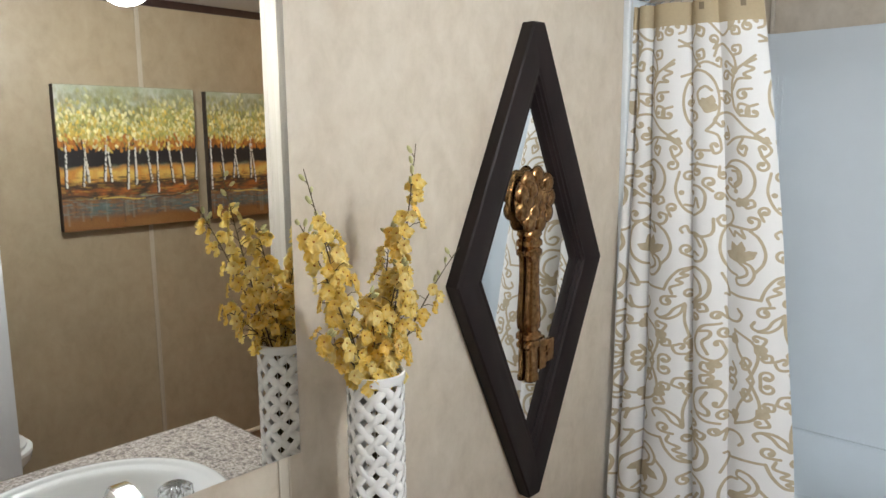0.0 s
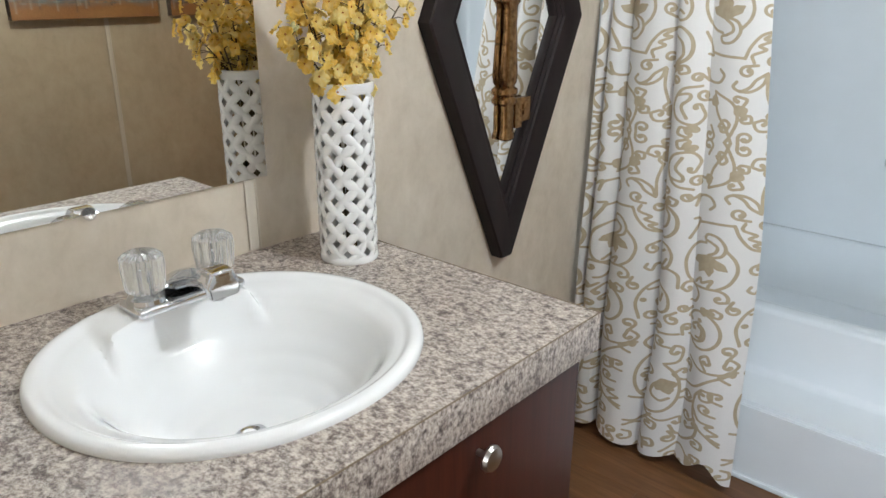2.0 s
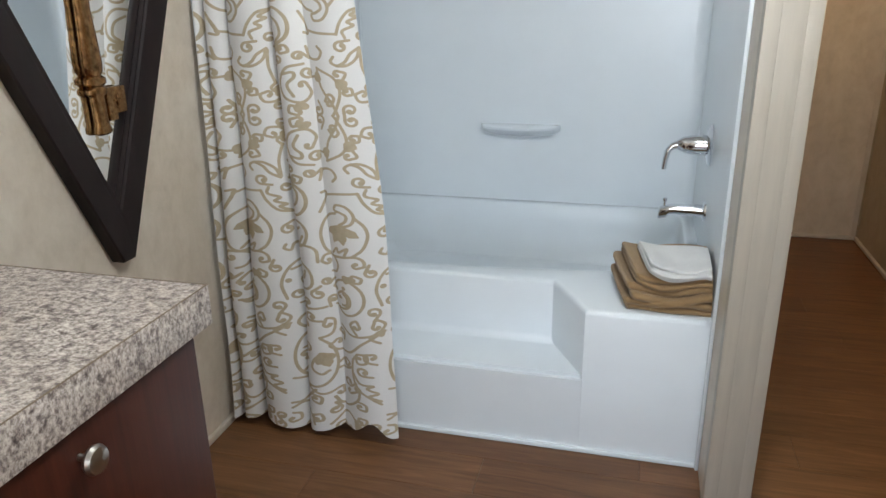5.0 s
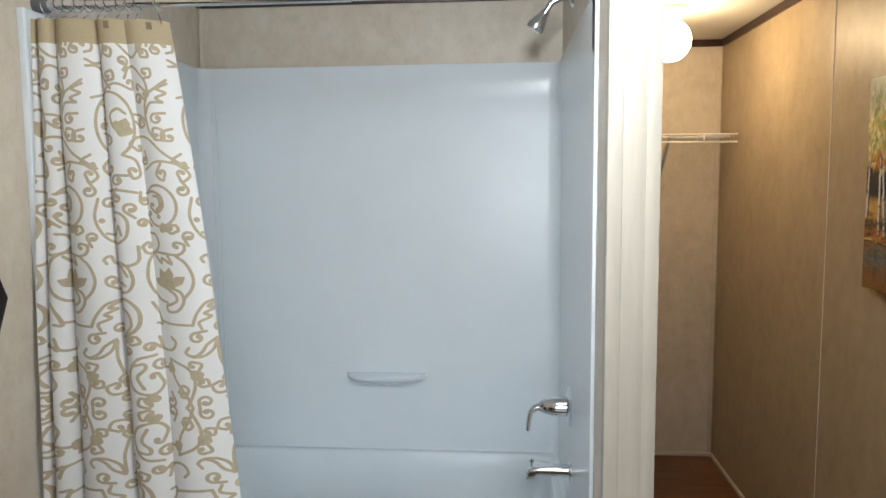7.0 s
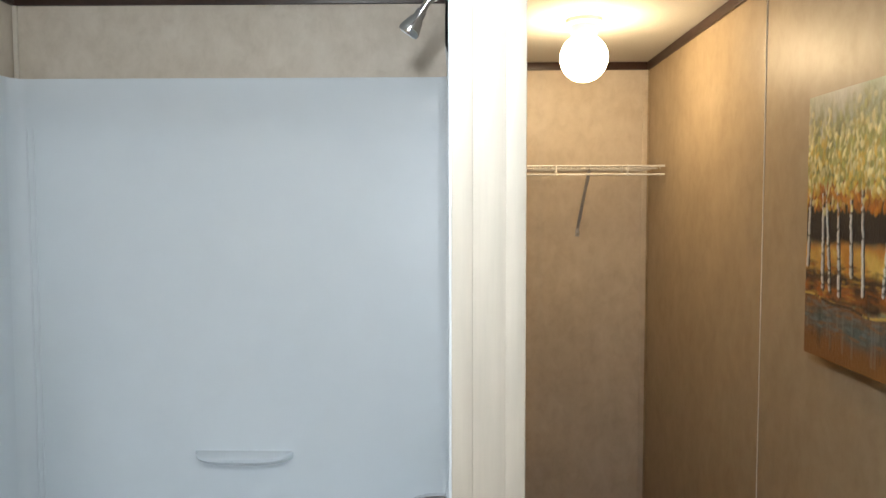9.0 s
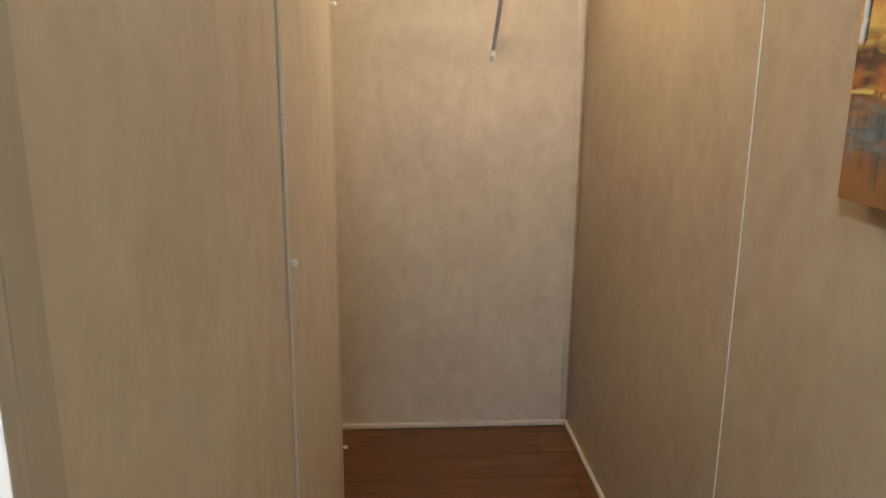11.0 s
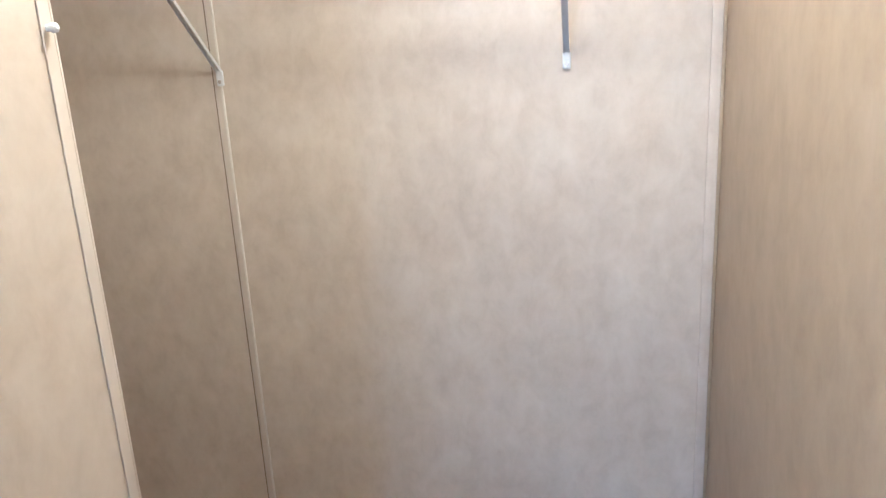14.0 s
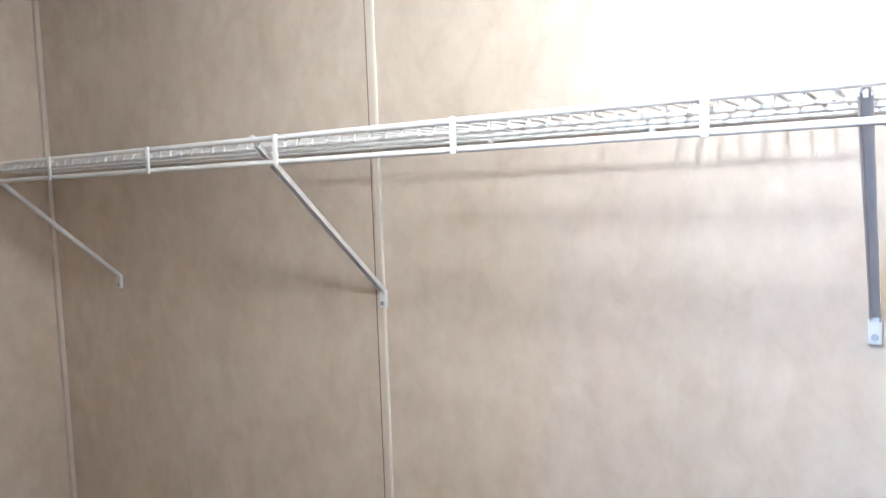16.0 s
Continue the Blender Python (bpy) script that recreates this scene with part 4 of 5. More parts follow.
wall_mirror = thing("wall_mirror", box((0.0005, YS + 0.02, 0.972), (0.006, -1.097, 1.98), 0.0008, 1), MIRROR, "frameless wall mirror over the vanity", "mirror")
_bm = lathe([(0.009, 0.0), (0.009, 0.004), (0.006, 0.007)], (0.006, -1.398, 0.974), "x", 16)
tagged(under(new("mirror_clip", finish("mirror_clip", _bm, ACRYL)), wall_mirror), "small clear plastic mirror clip")

# ---- vase and flowers ----
VC = Vector((0.141, -1.038, CT))
vase = empty("vase", VC, "white ceramic lattice vase on the countertop", "vase")
VR, VH, NS = 0.0465, 0.292, 8


def vase_strand(k, hand):
    rings = []
    n = 60
    for i in range(n + 1):
        t = i / n
        z = 0.007 + (VH - 0.019) * t
        a = 2 * math.pi * k / NS + hand * 2 * math.pi * (z / 0.29)
        er = Vector((math.cos(a), math.sin(a), 0))
        et = Vector((-math.sin(a), math.cos(a), 0)) * hand
        across = (Vector((0, 0, 1)) - et).normalized()
        weave = 0.0012 * math.sin(2 * math.pi * (z / 0.036) + (0 if hand > 0 else math.pi))
        c = er * (VR - 0.002 + weave) + Vector((0, 0, z))
        w, d = 0.0078, 0.0032
        rings.append([VC + c + across * (w * math.cos(b)) + er * (d * math.sin(b)) for b in (2 * math.pi * j / 8 for j in range(8))])
    return loops(rings, True, True)


for _k in range(NS):
    for _h in (1, -1):
        wpart("lattice_strand", vase_strand(_k, _h), CERAM, vase)
wpart("base_ring", lathe([(0.036, 0.0), (0.048, 0.0), (0.0495, 0.004), (0.0485, 0.009), (0.046, 0.012), (0.040, 0.012), (0.0, 0.008)], VC, "z", 48, cap1=False), CERAM, vase)
wpart("top_ring", lathe([(0.043, -0.016), (0.048, -0.016), (0.0500, -0.009), (0.0495, -0.002), (0.047, 0.0), (0.0435, -0.002), (0.043, -0.016)], VC + Vector((0, 0, VH)), "z", 48, cap0=False, cap1=False), CERAM, vase)

flowers = empty("flower_arrangement", VC + Vector((0, 0, 0.02)), "yellow artificial orchid sprays standing in the vase", "flowers")


def orchid(seed):
    rng = random.Random(seed)
    bm = bmesh.new()

    def petal(ang, length, width, lift, cup, notch=0.0):
        n, m = 5, 4
        ca, sa = math.cos(ang), math.sin(ang)
        grid = []
        for i in range(n + 1):
            t = i / n
            wv = width * (math.sin(math.pi * min(1, 0.12 + 0.80 * t)) ** 0.7) * (1 - 0.25 * (t > 0.95))
            row = []
            for j in range(m + 1):
                s = j / m * 2 - 1
                rr = length * t * (1 - notch * (1 - abs(s)) * (t ** 3))
                zz = lift * t + cup * (s * s) * t - 0.25 * length * t * t + 0.0030 * t * math.sin(6 * s + 5 * t + seed)
                row.append(bm.verts.new((ca * rr - sa * wv * s, sa * rr + ca * wv * s, zz)))
            grid.append(row)
        for i in range(n):
            for j in range(m):
                bm.faces.new((grid[i][j], grid[i + 1][j], grid[i + 1][j + 1], grid[i][j + 1]))

    for a in (-math.pi / 2 - 0.42, -math.pi / 2 + 0.42):
        petal(a, 0.022, 0.0095, 0.004, 0.005, 0.15)
    for a in (0.35, math.pi - 0.35):
        petal(a + rng.uniform(-0.2, 0.2), 0.0150, 0.0075, 0.005, 0.003)
    for a in (1.0, math.pi - 1.0, math.pi / 2):
        petal(a + rng.uniform(-0.15, 0.15), 0.0135, 0.0066, 0.006, 0.002)
    n0 = len(bm.faces)
    ball((0, 0.0005, 0.0018), 0.0021, (1, 1, 0.8), 8, 6, bm)
    bm.faces.ensure_lookup_table()
    for f in bm.faces[n0:]:
        f.material_index = 1
    me = bpy.data.meshes.new("flower")
    bm.to_mesh(me)
    bm.free()
    me.materials.append(PETAL)
    me.materials.append(PISTIL)
    me.shade_smooth()
    return me


ORCHIDS = [orchid(s) for s in range(5)]
BUD = finish("bud", ball((0, 0, 0.004), 0.004, (0.8, 0.8, 1.7), 8, 6), BUDM)
_rng = random.Random(5)
Z0 = VC.z + VH
_tips = [((0.140, -0.936, 1.506), 27, 0.10), ((0.125, -1.155, 1.472), 23, 0.12), ((0.150, -1.188, 1.402), 20, 0.05), ((0.150, -0.840, 1.320), 11, 0.20),
         ((0.152, -1.146, 1.215), 18, 0.0), ((0.100, -0.962, 1.365), 24, 0.0), ((0.152, -0.984, 1.310), 23, 0.0), ((0.105, -1.105, 1.365), 23, 0.0),
         ((0.162, -1.066, 1.270), 20, 0.0), ((0.130, -0.942, 1.230), 18, 0.0), ((0.170, -1.026, 1.195), 15, 0.0)]


def place(me, at, normal, spin, size):
    name = me.name.split(".")[0]
    ob = new(name, me)
    rot = Vector(normal).to_track_quat("Z", "Y").to_matrix().to_4x4()
    ob.parent = flowers
    ob.matrix_local = Matrix.Translation(Vector(at) - flowers.location) @ rot @ Matrix.Rotation(spin, 4, "Z") @ Matrix.Scale(size, 4)
    return ob


for _tip, _count, _bare in _tips:
    _tip = Vector(_tip)
    _a = _rng.uniform(0, 6.28)
    _foot = VC + Vector((0.014 * math.cos(_a), 0.014 * math.sin(_a), 0.02))
    _neck = VC + Vector((0.0, 0.0, VH * 0.9)) + Vector((_tip.x - VC.x, _tip.y - VC.y, 0)) * 0.13
    _mid = _neck.lerp(_tip, 0.5) + Vector((_rng.uniform(-.012, .012), _rng.uniform(-.016, .016), 0.012))

    def along(t, foot=_foot, neck=_neck, mid=_mid, tip=_tip):
        if t < 0.3:
            return foot.lerp(neck, t / 0.3)
        s = (t - 0.3) / 0.7
        return neck * (1 - s) ** 2 + mid * 2 * s * (1 - s) + tip * s ** 2

    _pts = [along(k / 26) for k in range(27)]
    wpart("stem", tube(_pts, [0.0021 - 0.0014 * k / 26 for k in range(27)], 6), STEM, flowers)
    _count = int(_count * 1.35)
    for _k in range(_count):
        _t = 0.36 + (0.62 - _bare) * (_k + _rng.random() * 0.8) / _count
        _c = along(_t)
        _ang = _rng.uniform(0, 2 * math.pi)
        _out = Vector((math.cos(_ang) + 0.25, math.sin(_ang), _rng.uniform(-0.3, 0.7))).normalized()
        _r = (0.010 + 0.023 * _rng.random()) * (1.15 - 0.45 * (_t - 0.36) / 0.64)
        _q = _c + _out * _r
        if _q.x < 0.02:
            _q.x = 0.02 + 0.01 * _rng.random()
        wpart("stalk", tube([_c, _c.lerp(_q, 0.5) + Vector((0, 0, 0.003)), _q], 0.0007, 4), STEM, flowers)
        _nrm = (_out + Vector((0.42, -0.25, 0.15))).normalized()
        place(ORCHIDS[_rng.randrange(5)], _q, _nrm, _rng.uniform(-0.9, 0.9), _rng.uniform(0.60, 0.92))
    for _k in range(4):
        _t = 0.98 - _bare * (_k + 1) / 4.5 - 0.01 * _k
        _c = along(_t)
        _d2 = Vector((_rng.uniform(-1, 1), _rng.uniform(-1, 1), 0.7)).normalized()
        wpart("stalk", tube([_c, _c + _d2 * 0.012], 0.0007, 4), STEM, flowers)
        place(BUD, _c + _d2 * 0.011, _d2, 0, _rng.uniform(0.8, 1.2))

# ---- diamond mirror and key ----
DY, DZC = -0.442, 1.208
dia = empty("diamond_mirror", (0, DY, DZC), "tall diamond wall mirror in a dark espresso wooden frame", "mirror")


def diamond_ring(hw, hh, x, cut=0.0):
    """Eight points of an upright diamond whose top and bottom tips are cut flat by cut metres."""
    k = cut / hw if hw else 0
    e = 1e-4
    top, low = DZC + hh * (1 - k), DZC - hh * (1 - k)
    return [Vector((x, DY - hw, DZC - e)), Vector((x, DY - hw, DZC + e)), Vector((x, DY - cut, top)), Vector((x, DY + cut, top)),
            Vector((x, DY + hw, DZC + e)), Vector((x, DY + hw, DZC - e)), Vector((x, DY + cut, low)), Vector((x, DY - cut, low))]


_prof = [(0.277, 0.602, 0.0005, 0.020), (0.277, 0.602, 0.031, 0.020), (0.273, 0.593, 0.0345, 0.019), (0.214, 0.470, 0.0345, 0.004), (0.210, 0.462, 0.032, 0.003), (0.204, 0.449, 0.032, 0.002),
         (0.200, 0.441, 0.027, 0.002), (0.194, 0.428, 0.027, 0.001), (0.190, 0.420, 0.020, 0.001), (0.184, 0.408, 0.020, 0.001), (0.180, 0.400, 0.011, 0.001), (0.180, 0.400, 0.004, 0.001)]
wpart("frame", loops([diamond_ring(*p) for p in _prof]), ESPRESSO, dia)
_bm = bmesh.new()
_f = [_bm.verts.new(p) for p in diamond_ring(0.19, 0.405, 0.008, 0.002)]
_b = [_bm.verts.new(p) for p in diamond_ring(0.19, 0.405, 0.004, 0.002)]
_bm.faces.new(_f)
_bm.faces.new(_b[::-1])
for _i in range(8):
    _bm.faces.new((_f[_i], _f[(_i + 1) % 8], _b[(_i + 1) % 8], _b[_i]))
wpart("glass", _bm, MIRROR, dia, smooth=False)

KY, KX = -0.440, 0.0185
key = empty("decorative_key", (KX, KY, 1.19), "large antique gold decorative key hung over the diamond mirror", "key ornament")
_bm = ball((KX, KY, 1.372), 0.07, (0.20, 1.0, 1.0), 28, 20)
_bow = wpart("bow", _bm, BRONZE, key, "ornate rosette key head")
_kr = random.Random(3)


def on_bow(name, bm):
    ob = new(name, finish(name, bm, BRONZE))
    ob.parent = _bow
    ob.matrix_parent_inverse = Matrix.Identity(4)
    return ob



for _rr, _nn, _sz in ((0.054, 9, 0.025), (0.030, 6, 0.021), (0.0, 1, 0.024)):
    for _i in range(_nn):
        _a = 2 * math.pi * _i / _nn + _rr * 40
        on_bow("bead", ball((KX + 0.004 + 0.006 * _kr.random(), KY + _rr * math.cos(_a), 1.372 + _rr * math.sin(_a)), _sz, (0.45, 1, 1), 12, 8))
for _i in range(6):
    _a = 2 * math.pi * _i / 6
    _bx, _by, _bz = KX + 0.012, KY + 0.040 * math.cos(_a), 1.372 + 0.040 * math.sin(_a)
    on_bow("scroll", tube([(_bx, _by + 0.016 * math.cos(_a + q) * (1 - q / 9), _bz + 0.016 * math.sin(_a + q) * (1 - q / 9)) for q in [0.5 * j for j in range(13)]], 0.0045, 6))
wpart("shank", lathe([(0.016, 1.318), (0.026, 1.312), (0.030, 1.300), (0.022, 1.292), (0.031, 1.286), (0.031, 1.276), (0.022, 1.270), (0.031, 1.264), (0.031, 1.254), (0.023, 1.248), (0.021, 1.235),
                      (0.021, 1.20), (0.026, 1.13), (0.0285, 1.095), (0.026, 1.078), (0.019, 1.070), (0.030, 1.064), (0.031, 1.054), (0.021, 1.047), (0.029, 1.041), (0.029, 1.033), (0.021, 1.027),
                      (0.021, 0.965), (0.025, 0.960), (0.025, 0.950), (0.018, 0.946)], (KX, KY, -0.010), "z", 28, flat=0.5), BRONZE, key)
_bm = box((KX - 0.004, KY + 0.018, 0.975), (KX + 0.010, KY + 0.078, 1.032), 0.003)
box((KX + 0.009, KY + 0.046, 0.992), (KX + 0.013, KY + 0.050, 1.016), 0.001, 1, _bm)
box((KX + 0.009, KY + 0.036, 1.002), (KX + 0.013, KY + 0.060, 1.006), 0.001, 1, _bm)
box((KX - 0.004, KY + 0.018, 0.962), (KX + 0.010, KY + 0.045, 0.978), 0.002, 2, _bm)
wpart("bit", _bm, BRONZE, key, "flat key bit with a raised cross")
wpart("hanger", tube([(0.0085, KY, 1.29), (KX - 0.002, KY, 1.30)], 0.004, 8), BRONZE, key)

# ---- towels ----
def folded_towel(name, x0, x1, y0, y1, z, layers, thick, mat, label, seed, dip=0.0, lean=0.0):
    """A towel folded over and over: plump layers with round, uneven folds that sag where nothing holds them."""
    rng = random.Random(seed)
    ob = empty(name, ((x0 + x1) / 2, (y0 + y1) / 2, z), label, "towel", "folded towels on the tub seat")
    ph = rng.uniform(0, 6)
    arc = [math.pi * k / 8 for k in range(9)]
    for k in range(layers):
        n = 44
        r = thick * 0.56
        zc = z + (k + 0.5) * thick
        ins, fr = rng.uniform(0, 0.012), rng.uniform(-0.009, 0.012)
        rings = []
        for i in range(n + 1):
            t = (i / n) ** 1.7
            x = x0 + ins + (x1 - x0 - ins) * t
            d = max(0.0, 1 - (x - x0 - ins) / r)
            end = math.sqrt(max(0.01, 1 - d * d))
            wave = 0.006 * math.sin(17 * x + ph + 0.9 * k) + 0.003 * math.sin(43 * x + 2 * ph + k)
            front, back = y0 + fr + wave + r * (2 - end), y1 - r * (2 - end)
            flat = [(front + (back - front) * q / 6, 1) for q in range(1, 6)]
            edge = [(front - r * end * math.sin(a), -math.cos(a)) for a in arc]
            edge += flat
            edge += [(back + r * end * math.sin(a), math.cos(a)) for a in arc]
            edge += [(y, -1) for y, _ in flat[::-1]]
            ring = []
            for y, h in edge:
                near = max(0.0, 1 - (y - y0) / (y1 - y0))
                sway = 0.004 * math.sin(15 * x + ph) + 0.0035 * math.sin(39 * x + 23 * y + ph + k) + lean * (t - 0.5)
                sway -= dip * (math.sin(math.pi * min(1.0, t * 1.1)) * (0.3 + 0.7 * near) - 0.25)
                hold = min(1.0, 0.25 + 0.4 * k + (z > 0.44))
                ring.append(Vector((x - 0.19 * (y - y0) * (1 - t), y, max(0.4285, zc + h * r * end + sway * hold))))
            rings.append(ring)
        wpart("fold", loops(rings, True, True), mat, ob)
    return ob


folded_towel("bath_towel", 1.122, 1.338, 0.014, 0.27, 0.4285, 2, 0.0185, TOWELB, "folded tan brown towel at the bottom of the stack", 1)
folded_towel("bath_towel", 1.128, 1.336, 0.016, 0.27, 0.4650, 2, 0.0190, TOWELB, "folded tan brown towel in the middle of the stack", 2, 0.012)
folded_towel("bath_towel", 1.142, 1.334, 0.024, 0.262, 0.5020, 2, 0.0150, TOWELB, "folded tan brown towel under a white towel", 3, 0.020)
folded_towel("hand_towel", 1.178, 1.330, 0.020, 0.19, 0.5290, 3, 0.0085, TOWELW, "folded white towel on top of brown towels", 4, 0.022, -0.012)

# ---- lamps ----
def globe_lamp(at, mat, label, bulb=None):
    ob = empty("ceiling_lamp", (at[0], at[1], CEIL), label, "ceiling lamp")
    wpart("globe", ball(at, 0.083, u=40, v=24), mat, ob, "round lit white glass globe")
    if bulb:
        wpart("bulb", ball((at[0], at[1], at[2] + 0.01), 0.03, (1, 1, 1.2), 20, 14), bulb, ob, "lit bulb inside the globe")
    wpart("fitter", lathe([(0.062, 0.0), (0.062, -0.012), (0.045, -0.022), (0.044, -0.048)], (at[0], at[1], CEIL), "z", 36), PLASTIC, ob)
    return ob


globe_lamp((1.796, 1.35, 1.999), GLOBE_C, "round white glass globe lamp lit on the closet ceiling", BULB_C)
globe_lamp((1.215, -0.817, 1.992), GLOBE_B, "round white glass globe lamp lit on the bathroom ceiling")

# ---- paintings ----
def painted(seed, n=230):
    """Colours of a birch grove by the water in oil, from the bottom left upwards."""
    rng = np.random.RandomState(seed)
    u, v = np.meshgrid(np.linspace(0, 1, n), np.linspace(0, 1, n), indexing="ij")

    def rough(k, amp):
        g = rng.rand(k + 2, k + 2)
        fu, fv = u * k, v * k
        i, j = np.minimum(fu.astype(int), k), np.minimum(fv.astype(int), k)
        a, b = fu - i, fv - j
        return amp * ((g[i, j] * (1 - a) + g[i + 1, j] * a) * (1 - b) + (g[i, j + 1] * (1 - a) + g[i + 1, j + 1] * a) * b - 0.5)

    img = np.zeros((n, n, 3))

    def lay(mask, c):
        img[:] = img * (1 - mask[..., None]) + np.array(c) * mask[..., None]

    def band(lo, hi, soft=0.02):
        w = rough(14, 0.03) + rough(40, 0.015)
        return np.clip((v + w - lo) / soft, 0, 1) * np.clip((hi - v - w) / soft, 0, 1)

    img[:] = (0.30, 0.33, 0.20)
    lay(band(0.70, 2, 0.15) * (0.5 + rough(9, 1.0)).clip(0, 1), (0.52, 0.51, 0.45))
    lay(band(0.40, 0.68, 0.05), (0.020, 0.017, 0.018))
    lay(band(0.30, 0.45, 0.03), (0.50, 0.21, 0.035))
    lay(band(0.31, 0.43, 0.03) * (0.5 + rough(22, 1.6)).clip(0, 1), (0.62, 0.42, 0.10))
    lay(band(0.21, 0.345, 0.02), (0.055, 0.030, 0.020))
    lay(band(0.22, 0.30, 0.02) * (0.4 + rough(18, 2.0)).clip(0, 1), (0.42, 0.13, 0.025))
    lay(band(-1, 0.225, 0.01), (0.21, 0.085, 0.025))
    lay(band(0.07, 0.225, 0.06) * (0.75 + rough(8, 1.2)).clip(0, 1), (0.085, 0.125, 0.125))
    lay(band(-1, 0.09, 0.05) * (0.6 + rough(10, 1.0)).clip(0, 1), (0.24, 0.115, 0.035))
    # upright glints in the water
    for k in range(26):
        c, lo, hi = rng.rand(), 0.03 + 0.1 * rng.rand(), 0.2
        m = np.exp(-((u - c) / 0.007) ** 2) * (v > lo) * (v < hi) * 0.35
        lay(m, (0.30, 0.30, 0.26) if k % 2 else (0.03, 0.03, 0.03))

    def dab(x, y, rx, ry, ang, c, op):
        i0, i1 = int(max(0, (x - 0.06) * n)), int(min(n, (x + 0.06) * n))
        j0, j1 = int(max(0, (y - 0.06) * n)), int(min(n, (y + 0.06) * n))
        if i1 <= i0 or j1 <= j0:
            return
        du, dv = u[i0:i1, j0:j1] - x, v[i0:i1, j0:j1] - y
        p, q = du * math.cos(ang) + dv * math.sin(ang), -du * math.sin(ang) + dv * math.cos(ang)
        m = np.clip(1.6 - 1.6 * ((p / rx) ** 2 + (q / ry) ** 2), 0, 1)[..., None] * op
        img[i0:i1, j0:j1] = img[i0:i1, j0:j1] * (1 - m) + np.array(c) * m

    # dragged strokes that break the bands up
    for k in range(520):
        y = 0.10 + 0.27 * rng.rand()
        c = ((0.30, 0.10, 0.02), (0.03, 0.025, 0.022), (0.50, 0.30, 0.06), (0.12, 0.07, 0.03))[rng.randint(4)] if y > 0.22 else ((0.16, 0.20, 0.20), (0.07, 0.08, 0.08), (0.28, 0.12, 0.03))[rng.randint(3)]
        dab(rng.rand(), y, rng.uniform(0.012, 0.05), rng.uniform(0.004, 0.010), rng.uniform(-0.15, 0.15), c, rng.uniform(0.25, 0.6))
    # far foliage, then trunks, then the hanging leaves in front
    for k in range(900):
        y = 0.60 + 0.38 * rng.rand()
        c = np.array((0.30, 0.31, 0.10) if rng.rand() < 0.6 else (0.42, 0.36, 0.10)) * rng.uniform(0.35, 0.9)
        dab(rng.rand(), y, rng.uniform(0.012, 0.022), rng.uniform(0.02, 0.036), rng.uniform(-0.4, 0.4), c, 0.7 * min(1.0, (1.02 - y) / 0.3))
    for k in range(420):
        dab(rng.rand(), 0.57 + 0.09 * rng.rand(), rng.uniform(0.008, 0.016), rng.uniform(0.015, 0.03), rng.uniform(-0.5, 0.5), np.array((0.46, 0.15, 0.02)) * rng.uniform(0.4, 1.1), 0.8)
    for k in range(12):
        x = (k + 0.15 + 0.7 * rng.rand()) / 12
        base, tip = 0.24 + 0.11 * rng.rand(), 0.60 + 0.08 * rng.rand()
        lean, wid = rng.uniform(-0.04, 0.04), rng.uniform(0.0055, 0.0095)
        yv = base
        while yv < tip:
            thin = 1.25 - 0.6 * (yv - base) / (tip - base)
            c = (0.62, 0.61, 0.57) if rng.rand() > 0.15 else (0.14, 0.13, 0.12)
            dab(x + 0.010 + lean * (yv - base) / 0.35, yv, wid * 0.7 * thin, 0.014, 0, (0.012, 0.011, 0.012), 0.85)
            dab(x + lean * (yv - base) / 0.35 + rng.uniform(-0.003, 0.003), yv, wid * thin, 0.012, rng.uniform(-0.4, 0.4), c, 0.95)
            yv += 0.009
    heaps = [(rng.rand(), 0.62 + 0.24 * rng.rand()) for k in range(34)]
    for k in range(1500):
        cx, cy = heaps[rng.randint(34)]
        x, y = cx + rng.normal(0, 0.05), max(0.545 + 0.03 * rng.rand(), cy + rng.normal(0, 0.055))
        f = np.clip((y - 0.55) / 0.35, 0, 1)
        r = rng.rand()
        if f < 0.22 and r < 0.5:
            c = (0.56, 0.22, 0.03)
        elif r < 0.15 + 0.4 * f:
            c = (0.44, 0.42, 0.12)
        else:
            c = (0.74, 0.52, 0.10) if rng.rand() > 0.3 + 0.5 * f else (0.88, 0.80, 0.42)
        dab(x, y, rng.uniform(0.008, 0.015), rng.uniform(0.013, 0.026), rng.uniform(-0.7, 0.7), np.array(c) * rng.uniform(0.55, 1.05), rng.uniform(0.6, 0.98) * (1 if y < 0.84 else 0.55))
    # bright shore line
    for k in range(160):
        x = k / 160
        dab(x, 0.222 + 0.018 * math.sin(5 * x + seed) + 0.006 * math.sin(23 * x), 0.012, 0.006, -0.2, (0.62, 0.44, 0.10) if math.sin(9 * x + seed) + rng.rand() > 0.6 else (0.05, 0.03, 0.02), 0.6)
    return np.clip(img, 0.01, 0.9)


